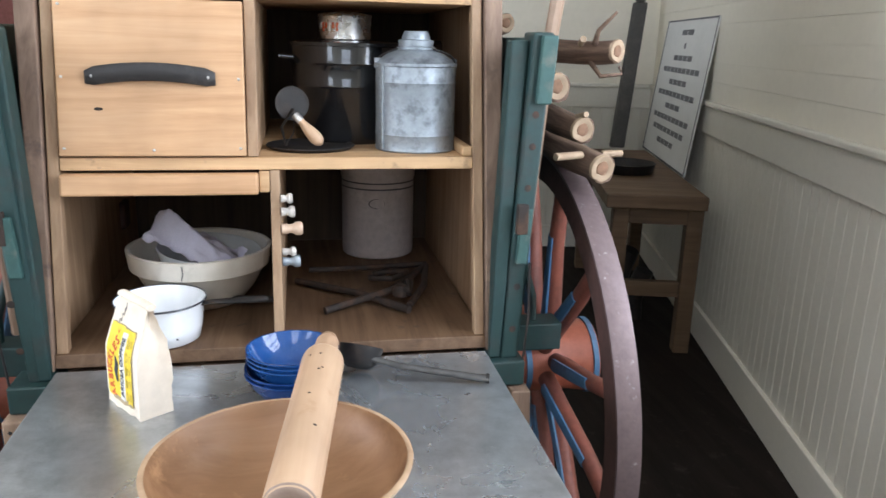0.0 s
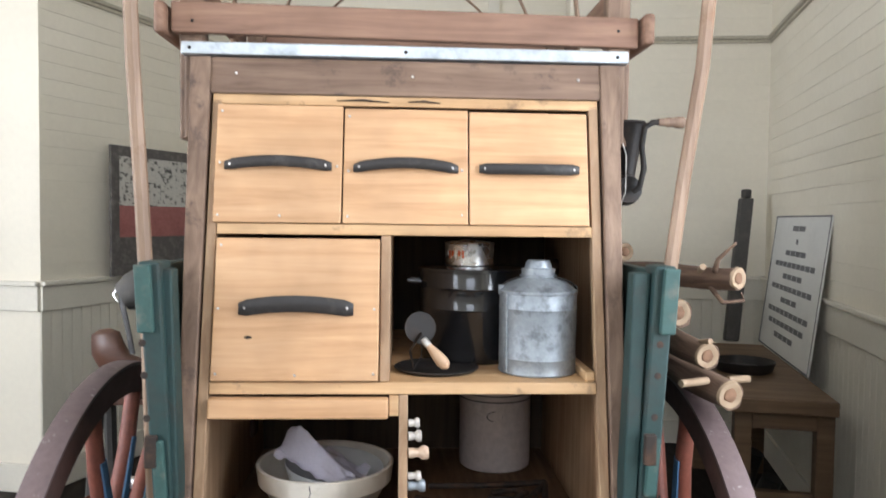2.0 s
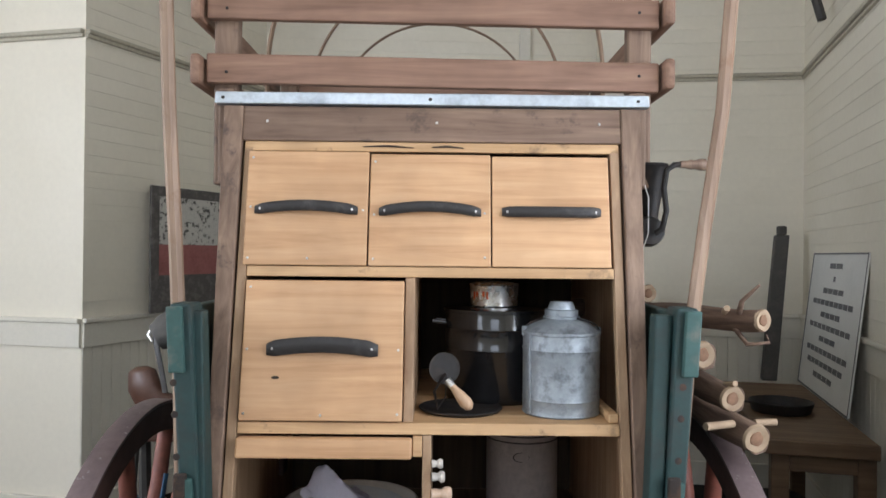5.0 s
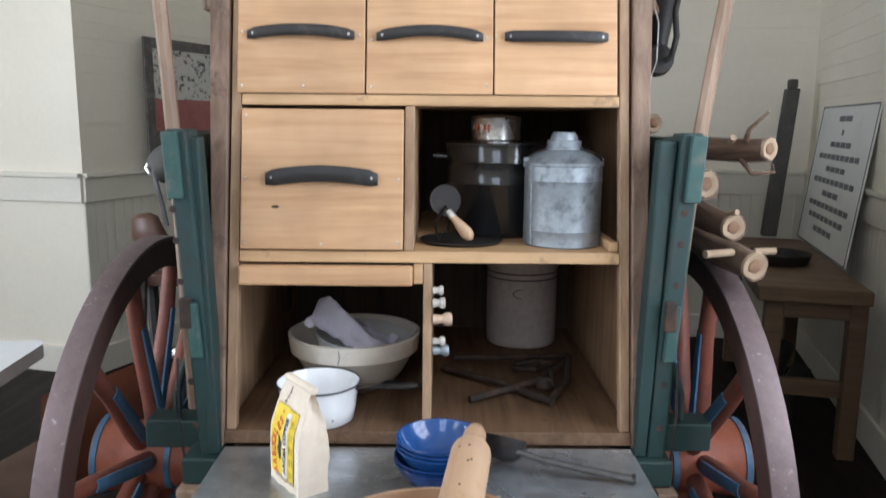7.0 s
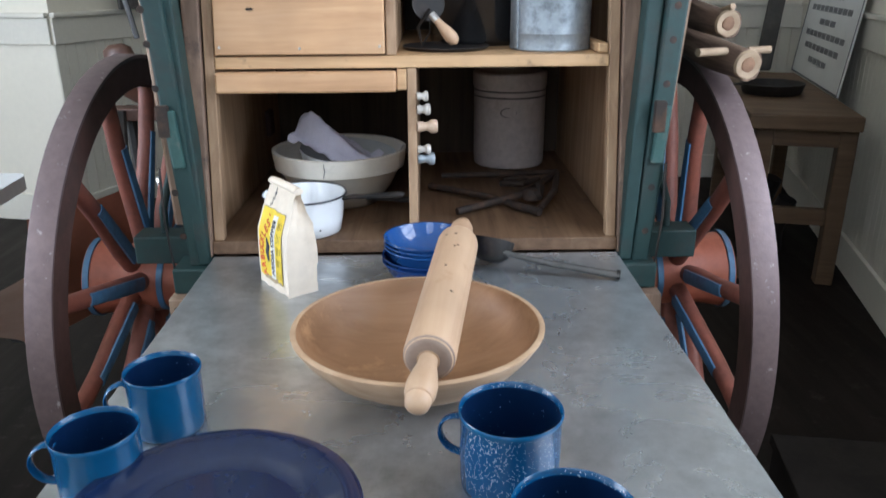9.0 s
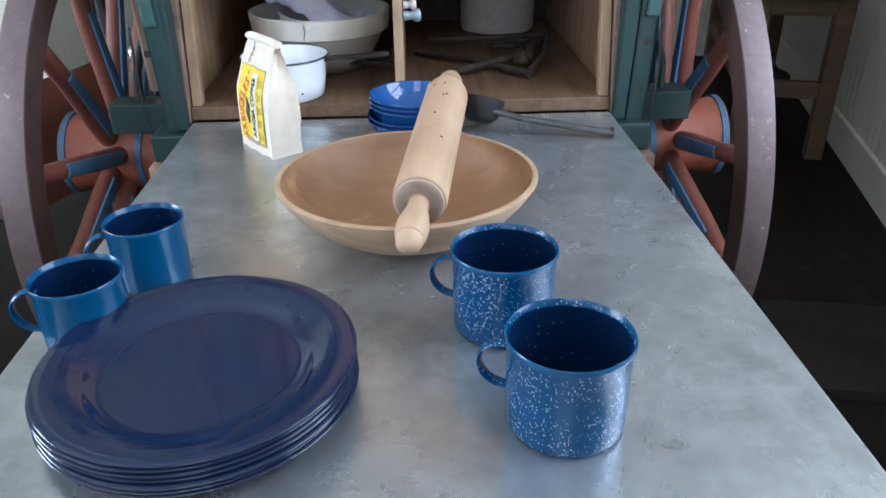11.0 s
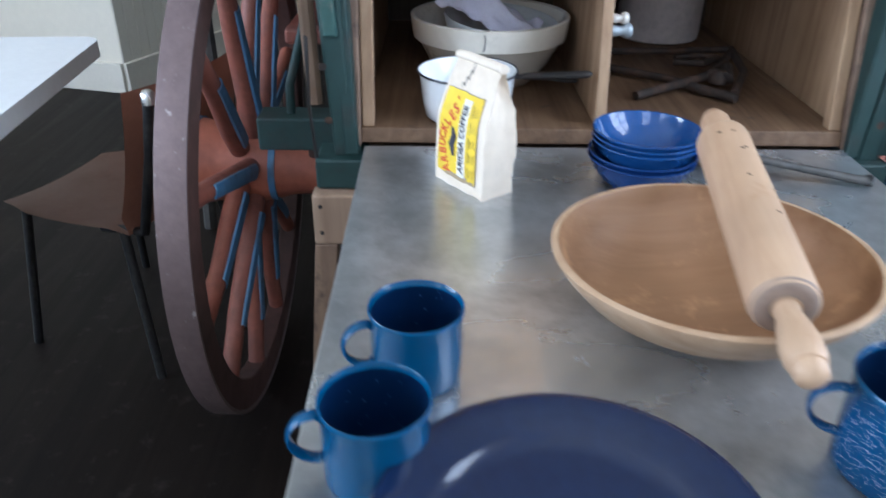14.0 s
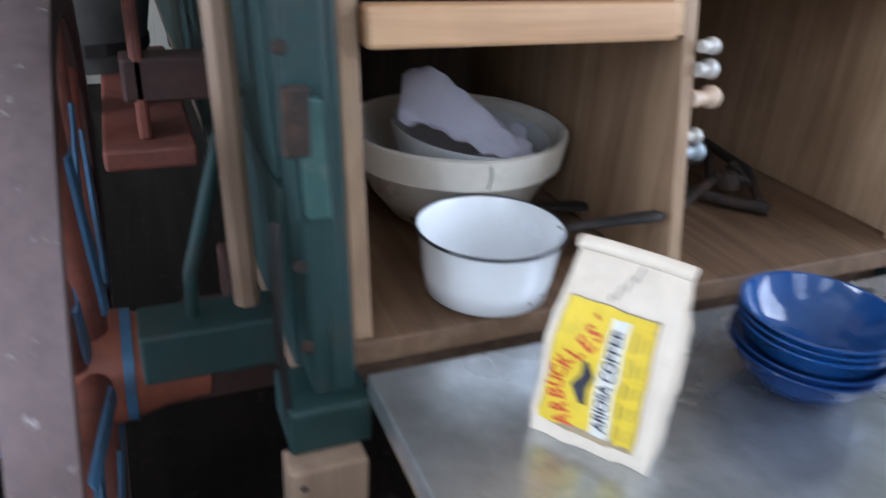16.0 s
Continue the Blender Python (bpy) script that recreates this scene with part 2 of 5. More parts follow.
LABEL_EDGE = paint("label_edge", (0.36, 0.27, 0.16), (0.3, 0.22, 0.13), 0.7, 40.0)
LABEL_YELLOW = paint("label_yellow", (0.80, 0.58, 0.035), (0.72, 0.5, 0.03), 0.6, 30.0)
LABEL_WHITE = paint("label_white", (0.78, 0.76, 0.7), (0.7, 0.68, 0.62), 0.6, 30.0)
LABEL_RED = paint("label_red", (0.62, 0.10, 0.025), (0.5, 0.08, 0.02), 0.6, 40.0)
PRINT_DULL = paint("olive_print", (0.42, 0.30, 0.05), (0.36, 0.25, 0.05), 0.6, 40.0)
INK = paint("ink", (0.03, 0.03, 0.045), (0.06, 0.06, 0.07), 0.6, 60.0)
PORCELAIN = paint("porcelain", (0.5, 0.46, 0.41), (0.36, 0.32, 0.28), 0.2, 20.0, coat=0.5)
SPOOL = paint("beige_spool", (0.52, 0.36, 0.25), (0.6, 0.5, 0.4), 0.4, 30.0)
WALL_PAINT = paint("cream_wall_paint", (0.80, 0.745, 0.63), (0.755, 0.70, 0.585), 0.5, 2.0, 0.55, 0.25, 0.05, fine=30.0, mottle=(0.975, 1.015))
TRIM_PAINT = paint("cream_trim_paint", (0.73, 0.69, 0.60), (0.68, 0.64, 0.55), 0.45, 3.0, 0.55, 0.25, 0.05, mottle=(0.97, 1.02))
RAIL_PAINT = paint("tan_moulding_paint", (0.46, 0.42, 0.33), (0.42, 0.38, 0.3), 0.5, 4.0)
CEIL_PAINT = paint("ceiling_paint", (0.74, 0.72, 0.66), (0.7, 0.68, 0.62), 0.6, 2.0)
FLOOR_MAT = wood("dark_floor", (0.006, 0.0038, 0.0028), (0.009, 0.0055, 0.004), (0.013, 0.0085, 0.006), "y", 0.6, 0.3, 0.15, (0.03, 0.024, 0.02))
TABLE_WHITE = paint("white_laminate", (0.76, 0.77, 0.78), (0.72, 0.73, 0.74), 0.35, 3.0, mottle=(0.97, 1.02))
SHELL_BROWN = paint("brown_plastic", (0.30, 0.15, 0.10), (0.26, 0.125, 0.08), 0.38, 6.0, mottle=(0.95, 1.03))
TUBE = paint("dark_tube", (0.03, 0.03, 0.032), (0.06, 0.055, 0.05), 0.35, 30.0, metal=0.6)
SIGN_WHITE = paint("sign_white", (0.72, 0.72, 0.70), (0.66, 0.66, 0.64), 0.5, 4.0, mottle=(0.97, 1.02))
SIGN_INK = paint("sign_ink", (0.16, 0.16, 0.17), (0.22, 0.22, 0.23), 0.6, 30.0)
POLE_DARK = paint("dark_pole", (0.06, 0.055, 0.05), (0.10, 0.09, 0.08), 0.6, 12.0)
# stained back boards, coloured darker still for the shade deep in the box
PINE_DARK = wood("shaded_stained_pine", (0.035, 0.022, 0.014), (0.06, 0.04, 0.025), (0.085, 0.057, 0.036), "z", 0.7, 1.0, 0.3)
DARK_VOID = paint("dark_inside", (0.022, 0.015, 0.011), (0.035, 0.024, 0.017), 0.8, 8.0)
POSTER_GREY = paint("poster_grey", (0.58, 0.56, 0.52), (0.10, 0.095, 0.09), 0.6, 30.0, 0.56, 0.03)
POSTER_RED = paint("poster_red", (0.36, 0.13, 0.12), (0.28, 0.10, 0.09), 0.6, 12.0)
POSTER_DARK = paint("poster_dark", (0.10, 0.09, 0.085), (0.2, 0.18, 0.17), 0.6, 18.0)
SADDLE = paint("brown_leather", (0.085, 0.035, 0.02), (0.05, 0.022, 0.014), 0.4, 10.0)
PLATE_BLUE.node_tree.nodes["Principled BSDF"].inputs["Specular IOR Level"].default_value = 0.3
FLOOR_MAT.node_tree.nodes["Principled BSDF"].inputs["Specular IOR Level"].default_value = 0.18
GLASS = bpy.data.materials.new("window_glass")
GLASS.use_nodes = True
GLASS.node_tree.nodes["Principled BSDF"].inputs["Transmission Weight"].default_value = 1.0
GLASS.node_tree.nodes["Principled BSDF"].inputs["Roughness"].default_value = 0.0


def zinc_sheet():
    """Worn sheet metal: clouded, scratched and spotted with pale corrosion."""
    m, nt, bsdf, v, plain = start_mat("worn_zinc")
    cloud = tex(nt, plain, 3.2, 7, 0.62, 0.8)
    fine = tex(nt, plain, 26.0, 7, 0.7)
    spots = tex(nt, plain, 11.0, 8, 0.78, 0.4)
    col = ramp(nt, cloud, [(0.3, (0.36, 0.375, 0.38)), (0.5, (0.52, 0.545, 0.56)), (0.72, (0.68, 0.71, 0.73))])
    col = mix(nt, 0.6, col, ramp(nt, fine, [(0.35, (0.72,) * 3), (0.65, (1.1,) * 3)]), "MULTIPLY")
    pale = ramp(nt, spots, [(0.64, (0, 0, 0)), (0.74, (0.8, 0.8, 0.8))])
    col = mix(nt, pale, col, (0.72, 0.73, 0.73))
    smear = ramp(nt, tex(nt, plain, 4.5, 9, 0.72, 0.3), [(0.52, (0, 0, 0)), (0.70, (0.75, 0.75, 0.75))])
    col = mix(nt, smear, col, (0.74, 0.76, 0.78))
    dark = ramp(nt, tex(nt, plain, 7.0, 8, 0.8, 1.0), [(0.30, (1, 1, 1)), (0.36, (0, 0, 0))])
    col = mix(nt, dark, col, (0.24, 0.23, 0.22))
    nt.links.new(col, bsdf.inputs["Base Color"])
    bsdf.inputs["Metallic"].default_value = 0.78
    ro = mix(nt, pale, ramp(nt, cloud, [(0.3, (0.34,) * 3), (0.7, (0.23,) * 3)]), (0.6, 0.6, 0.6))
    nt.links.new(ro, bsdf.inputs["Roughness"])
    bump(nt, bsdf, cloud, 0.16, 0.004)
    return m


ZINC = zinc_sheet()


# ---- mesh helpers ----
def smooth_by(ob, deg=40):
    me = ob.data
    me.polygons.foreach_set("use_smooth", [True] * len(me.polygons))
    me.set_sharp_from_angle(angle=radians(deg))
    return ob


def mesh_ob(name, bm, material, smooth=None):
    bmesh.ops.recalc_face_normals(bm, faces=bm.faces[:])
    me = bpy.data.meshes.new(name)
    bm.to_mesh(me)
    bm.free()
    me.materials.append(material)
    ob = new(name, me)
    if smooth:
        smooth_by(ob, smooth)
    return ob


def part(name, bm, material, parent, label="", smooth=None, m=None):
    """One mesh under a thing or under a part."""
    ob = mesh_ob(name, bm, material, smooth)
    ob.parent = parent
    if m is not None:
        ob.matrix_basis = m
    return tagged(ob, label)


def thing(name, label, category, m=None, group="", kind=""):
    ob = new(name)
    ob.empty_display_size = 0.05
    if m is not None:
        ob.matrix_basis = m
    return tagged(ob, label, category, group, kind)


def box(x0, x1, y0, y1, z0, z1, bev=0.002, m=None, bm=None):
    """A bevelled block between the given limits, into bm or a new bmesh."""
    bm = bm or bmesh.new()
    g = bmesh.ops.create_cube(bm, size=1.0)
    vs = g["verts"]
    bmesh.ops.transform(bm, verts=vs, matrix=Matrix.Translation(((x0 + x1) / 2, (y0 + y1) / 2, (z0 + z1) / 2)) @ Matrix.Diagonal((abs(x1 - x0), abs(y1 - y0), abs(z1 - z0), 1)))
    if m is not None:
        bmesh.ops.transform(bm, verts=vs, matrix=m)
    if bev > 0:
        bmesh.ops.bevel(bm, geom=list({e for v in vs for e in v.link_edges}), offset=bev, segments=2, profile=0.5, affect="EDGES")
    return bm


def hexa(low, high, bev=0.002, bm=None):
    """A block from two quads of corners, low and high, in the same turning order."""
    bm = bm or bmesh.new()
    a = [bm.verts.new(p) for p in low]
    b = [bm.verts.new(p) for p in high]
    fs = [bm.faces.new(a[::-1]), bm.faces.new(b)]
    for i in range(4):
        j = (i + 1) % 4
        fs.append(bm.faces.new((a[i], a[j], b[j], b[i])))
    if bev > 0:
        bmesh.ops.bevel(bm, geom=list({e for f in fs for e in f.edges}), offset=bev, segments=2, profile=0.5, affect="EDGES")
    return bm


def lathe(profile, n=48, m=None, bm=None, wobble=0.0):
    """A turned shape from (radius, height) pairs."""
    bm = bm or bmesh.new()
    rings = []
    for r, z in profile:
        if r < 1e-5:
            rings.append([bm.verts.new((0, 0, z))])
        else:
            ring = []
            for i in range(n):
                a = 2 * math.pi * i / n
                k = 1 + wobble * noise.noise((math.cos(a) * 1.3, math.sin(a) * 1.3, z * 6 + 3))
                ring.append(bm.verts.new((r * k * math.cos(a), r * k * math.sin(a), z)))
            rings.append(ring)
    made = [v for ring in rings for v in ring]
    for a, b in zip(rings, rings[1:]):
        if len(a) == 1 and len(b) == 1:
            continue
        for i in range(n):
            j = (i + 1) % n
            if len(a) == 1:
                bm.faces.new((a[0], b[i], b[j]))
            elif len(b) == 1:
                bm.faces.new((a[i], a[j], b[0]))
            else:
                bm.faces.new((a[i], a[j], b[j], b[i]))
    if m is not None:
        bmesh.ops.transform(bm, verts=made, matrix=m)
    return bm


def sweep(points, radius, n=10, bm=None, flat=(1, 1), up=(0, 0, 1)):
    """A bar along points; radius may be one number or one for each point; flat gives its two half-widths."""
    bm = bm or bmesh.new()
    pts = [Vector(p) for p in points]
    rad = radius if isinstance(radius, (list, tuple)) else [radius] * len(pts)
    rings = []
    side = None
    for i, p in enumerate(pts):
        d = (pts[min(i + 1, len(pts) - 1)] - pts[max(i - 1, 0)]).normalized()
        ref = Vector(up) if side is None else side
        if side is None:
            s = d.cross(ref)
            if s.length < 1e-3:
                s = d.cross(Vector((1, 0, 0)))
            side = s.normalized()
        else:
            side = (side - d * side.dot(d)).normalized()
        t = d.cross(side)
        rings.append([bm.verts.new(p + side * (math.cos(2 * math.pi * (k + 0.5) / n) * rad[i] * flat[0]) + t * (math.sin(2 * math.pi * (k + 0.5) / n) * rad[i] * flat[1])) for k in range(n)])
    for a, b in zip(rings, rings[1:]):
        for k in range(n):
            bm.faces.new((a[k], a[(k + 1) % n], b[(k + 1) % n], b[k]))
    bm.faces.new(rings[0][::-1])
    bm.faces.new(rings[-1])
    return bm


def letters(text, size, material, parent, m, label="", name="lettering", squeeze=1.0):
    """Raised lettering from the built-in font, as a mesh."""
    cu = bpy.data.curves.new("text", "FONT")
    cu.body, cu.size, cu.align_x, cu.align_y, cu.extrude = text, size, "CENTER", "CENTER", 0.0003
    cu.offset = 0.0006 if size > 0.016 else 0.0002
    ob = new("text", cu)
    me = bpy.data.meshes.new_from_object(ob)
    bpy.data.objects.remove(ob)
    me.materials.clear()
    me.materials.append(material)
    out = new(name, me)
    out.parent = parent
    out.matrix_basis = m @ Matrix.Diagonal((squeeze, 1, 1, 1))
    return tagged(out, label)


# ---- the room ----
BACK_R, BACK_STEP = Vector((2.33, 3.33, 0)), Vector((1.07, 3.51, 0))
RECESS_R, RECESS_L = Vector((1.17, 4.12, 0)), Vector((-1.25, 4.02, 0))
COLUMN = Vector((-1.87, 2.56, 0))
FAR_LEFT = Vector((-4.25, 3.15, 0))
NEAR_LEFT = Vector((-4.25, -2.3, 0))
NEAR_RIGHT = Vector((0.853, -2.3, 0))
TOP = 3.7
RAIL = 1.06


def wall(name, p, q, label, openings=(), boards=True, plain=False):
    """An inside wall from p to q (its room side on the left of the way), with openings cut through, boarding, skirting and rails."""
    d = (q - p)
    length = d.length
    m = Matrix.Translation(p) @ Matrix.Rotation(math.atan2(d.y, d.x), 4, "Z")
    bm = bmesh.new()
    edges = [0.0] + [v for o in openings for v in o[:2]] + [length]
    for a, b in zip(edges[::2], edges[1::2]):
        box(a, b, -0.15, 0, 0, TOP, 0, None, bm)
    for a, b, z0, z1 in openings:
        box(a, b, -0.15, 0, 0, z0, 0, None, bm)
        box(a, b, -0.15, 0, z1, TOP, 0, None, bm)
    w = tagged(mesh_ob(name, bm, WALL_PAINT), label, "wall", kind="structure")
    w.matrix_basis = m
    if not boards:
        return w
    begin = openings[-1][1] + 0.09 if openings else 0.0
    # boards lie one above another over the rail, and stand side by side under it
    z, first = TOP if plain else RAIL + 0.046, None
    while z < TOP - 0.05:
        if first is None:
            h = 0.086
            first = part("wall_board", hexa([(begin, 0, 0), (length, 0, 0), (length, 0.0052, 0), (begin, 0.0052, 0)], [(begin, 0, h), (length, 0, h), (length, 0.0042, h), (begin, 0.0042, h)], 0), WALL_PAINT, w, "", None, pose(0, 0, z))
        else:
            copy_thing(first, pose(0, 0, z))
        z += 0.087
    s, first, h = length if plain else begin, None, RAIL - 0.11
    while s < length - 0.065:
        if first is None:
            first = part("wainscot_board", hexa([(0.001, 0, 0.14), (0.0655, 0, 0.14), (0.064, 0.005, 0.14), (0.0025, 0.005, 0.14)], [(0.001, 0, h), (0.0655, 0, h), (0.064, 0.005, h), (0.0025, 0.005, h)], 0), TRIM_PAINT, w, "", None, pose(s, 0, 0))
        else:
            copy_thing(first, pose(s, 0, 0))
        s += 0.066
    part("baseboard", box(begin, length, 0, 0.022, 0, 0.15, 0.004), TRIM_PAINT, w, "painted skirting board")
    part("trim", box(begin, length, 0, 0.018, RAIL - 0.11, RAIL + 0.02, 0.003), TRIM_PAINT, w, "flat painted dado rail")
    part("trim", box(begin, length, 0, 0.034, RAIL + 0.02, RAIL + 0.045, 0.006), TRIM_PAINT, w, "dado cap moulding")
    bm = box(begin, length, 0, 0.02, 2.595, 2.615, 0.004)
    box(begin, length, 0, 0.034, 2.615, 2.64, 0.008, None, bm)
    part("trim", bm, RAIL_PAINT, w, "tan picture rail moulding")
    return w


CREAM = "cream painted board wall with dado and picture rail"
wall("wall_east", NEAR_RIGHT, BACK_R, "cream painted board wall with a tall window near the table", [(1.03, 2.18, 1.0, 2.7)])
wall("wall_north", BACK_R, BACK_STEP, CREAM)
wall("wall_north_return", BACK_STEP, RECESS_R, CREAM)
w = wall("wall_north_recess", RECESS_R, RECESS_L, CREAM)
part("trim", box(0.50, 0.58, 0.01, 0.035, 0, TOP, 0.004), TRIM_PAINT, w, "upright painted cover board")
wall("wall_northwest", RECESS_L, COLUMN, CREAM)
wall("wall_west_face", COLUMN, FAR_LEFT, "smooth cream painted wall with dado and picture rail", (), True, True)
wall("wall_west", FAR_LEFT, NEAR_LEFT, "cream wall with a tall window", [(2.8, 4.7, 1.0, 2.8)], False)
wall("wall_south", NEAR_LEFT, NEAR_RIGHT, "cream wall with two tall windows", [(1.25, 2.45, 1.2, 3.1), (3.55, 4.45, 1.5, 3.5)], False)

bm = bmesh.new()
outline = [(-4.4, -2.45), (3.15, -2.45), (3.15, 4.3), (-4.4, 4.3)]
lo = [bm.verts.new((x, y, -0.1)) for x, y in outline]
hi = [bm.verts.new((x, y, 0.0)) for x, y in outline]
bm.faces.new(lo[::-1]), bm.faces.new(hi)
for i in range(4):
    bm.faces.new((lo[i], lo[(i + 1) % 4], hi[(i + 1) % 4], hi[i]))
tagged(mesh_ob("floor", bm, FLOOR_MAT), "dark brown, almost black wooden floor", "floor", kind="structure")
bm = bmesh.new()
lo = [bm.verts.new((x, y, TOP)) for x, y in outline]
hi = [bm.verts.new((x, y, TOP + 0.1)) for x, y in outline]
bm.faces.new(lo[::-1]), bm.faces.new(hi)
for i in range(4):
    bm.faces.new((lo[i], lo[(i + 1) % 4], hi[(i + 1) % 4], hi[i]))
tagged(mesh_ob("ceiling", bm, CEIL_PAINT), "plain pale painted ceiling", "ceiling", kind="structure")
bm = box(-60, 60, -60, 60, -0.4, -0.3, 0)
tagged(mesh_ob("ground", bm, paint("pale_gravel", (0.22, 0.2, 0.17), (0.16, 0.15, 0.12), 0.9, 0.6)), "pale gravel ground outside", "ground", kind="structure")


def window(name, m, w, h, cols, rows):
    """A sash window set in its opening; local x along the wall, y into the room, z up from the sill."""
    t = tagged(new(name), "white painted wooden window with small panes", "window", kind="structure")
    t.matrix_basis = m
    bm = box(-w / 2, -w / 2 + 0.05, -0.1, -0.04, 0, h)
    box(w / 2 - 0.05, w / 2, -0.1, -0.04, 0, h, 0.002, None, bm)
    box(-w / 2 + 0.05, w / 2 - 0.05, -0.1, -0.04, 0, 0.06, 0.002, None, bm)
    box(-w / 2 + 0.05, w / 2 - 0.05, -0.1, -0.04, h - 0.06, h, 0.002, None, bm)
    part("window_frame", bm, TRIM_PAINT, t)
    for i in range(1, cols):
        x = -w / 2 + w * i / cols
        part("glazing_bar", box(x - 0.014, x + 0.014, -0.09, -0.05, 0.06, h - 0.06), TRIM_PAINT, t)
    for i in range(1, rows):
        z = h * i / rows
        b = 0.03 if i == rows // 2 else 0.014
        part("glazing_bar", box(-w / 2 + 0.05, w / 2 - 0.05, -0.085, -0.045, z - b, z + b), TRIM_PAINT, t)
    part("window_sill", box(-w / 2 - 0.06, w / 2 + 0.06, -0.04, 0.06, -0.04, 0), TRIM_PAINT, t)


window("window_1", pose(-0.25, -2.3, 1.5), 0.9, 2.0, 3, 4)
window("window_2", pose(-2.4, -2.3, 1.2), 1.2, 1.9, 3, 4)
window("window_3", pose(-4.25, -0.6, 1.0, 0, 0, -90), 1.9, 1.8, 3, 4)
window("window_4", pose(1.257, -0.75, 1.0, 0, 0, 75.4), 1.15, 1.7, 2, 4)


# ---- the wagon ----
def side_x(z):
    return 0.452 + 0.034 * (z - 0.73) / 0.62


wagon = thing("chuck_wagon", "old wooden wagon with green side boards and red-brown wheels", "wagon", pose(0, 0, 0))
WHEEL_R, WHEEL_Y, WHEEL_Z = 0.553, 0.375, 0.553


def wheel(sgn):
    """A spoked wheel; local z is the axle, pointing outward from the wagon."""
    w = new("wheel")
    w.parent = wagon
    tagged(w, "red-brown spoked wooden wheel with an iron tyre")
    w.matrix_basis = Matrix.Translation((-0.694 if sgn < 0 else 0.657, WHEEL_Y, WHEEL_Z)) @ Matrix.Rotation(sgn * radians(87.8), 4, "Y")
    R = WHEEL_R
    part("tyre", lathe([(R - 0.009, -0.024), (R - 0.001, -0.025), (R, -0.022), (R, 0.022), (R - 0.001, 0.025), (R - 0.009, 0.024), (R - 0.009, -0.024)], 96), TYRE_IRON, w, "scuffed iron tyre", 40)
    part("rim", lathe([(R - 0.075, -0.019), (R - 0.072, -0.022), (R - 0.009, -0.022), (R - 0.009, 0.022), (R - 0.072, 0.022), (R - 0.075, 0.019), (R - 0.075, -0.019)], 96), RED_DARK, w, "dark red-brown wooden felloe", 40)
    hub = lathe([(0.0, -0.165), (0.05, -0.165), (0.062, -0.16), (0.066, -0.10), (0.080, -0.05), (0.084, -0.03), (0.085, 0.03), (0.085, 0.05), (0.087, 0.065), (0.098, 0.12), (0.094, 0.126), (0.0, 0.126)], 40)
    part("hub", hub, HUB_RED, w, "red-brown turned wooden hub", 35)
    for z, r in ((0.115, 0.0985), (-0.055, 0.0800)):
        part("hub_band", lathe([(r - 0.012, z - 0.008), (r + 0.001, z - 0.007), (r + 0.001, z + 0.007), (r - 0.012, z + 0.008), (r - 0.012, z - 0.008)], 40), STRIPE, w, "blue painted band", 35)
    part("axle_nut", box(-0.02, 0.02, -0.02, 0.02, 0.120, 0.15, 0.004), IRON, w)
    n = 12
    for i in range(n):
        a = 2 * math.pi * (i + 0.5) / n
        turn = Matrix.Rotation(a, 4, "Z")
        z0 = -0.012 if i % 2 else 0.012
        sp = sweep([(0.075, 0, z0), (0.16, 0, z0 * 0.9), (0.34, 0, 0), (0.46, 0, 0), (R - 0.070, 0, 0)], [0.0225, 0.023, 0.0195, 0.0185, 0.019], 12, None, (1.0, 1.0))
        s = part("spoke", sp, RED, w, "", 50, turn)
        st = sweep([(0.12, 0, z0 - 0.0200), (0.24, 0, z0 * 0.5 - 0.0180), (0.37, 0, -0.0158)], [0.0175, 0.0165, 0.014], 8, None, (1.0, 0.4))
        part("stripe", st, STRIPE, s, "blue painted stripe", 50)
    return w


wheel(-1)
wheel(1)
part("axle", box(-0.56, 0.56, WHEEL_Y - 0.05, WHEEL_Y + 0.05, 0.50, 0.62, 0.006), RED_DARK, wagon, "red-brown wooden axle")
part("bolster", box(-0.50, 0.50, WHEEL_Y - 0.06, WHEEL_Y + 0.06, 0.62, 0.70, 0.006), RED_DARK, wagon)
part("bed_board", box(-0.46, 0.46, 0.05, 3.1, 0.69, 0.725, 0.004), FRAME_Y, wagon, "weathered wagon floor boards")
part("reach_pole", box(-0.05, 0.05, 0.5, 3.0, 0.50, 0.58, 0.006), RED_DARK, wagon)

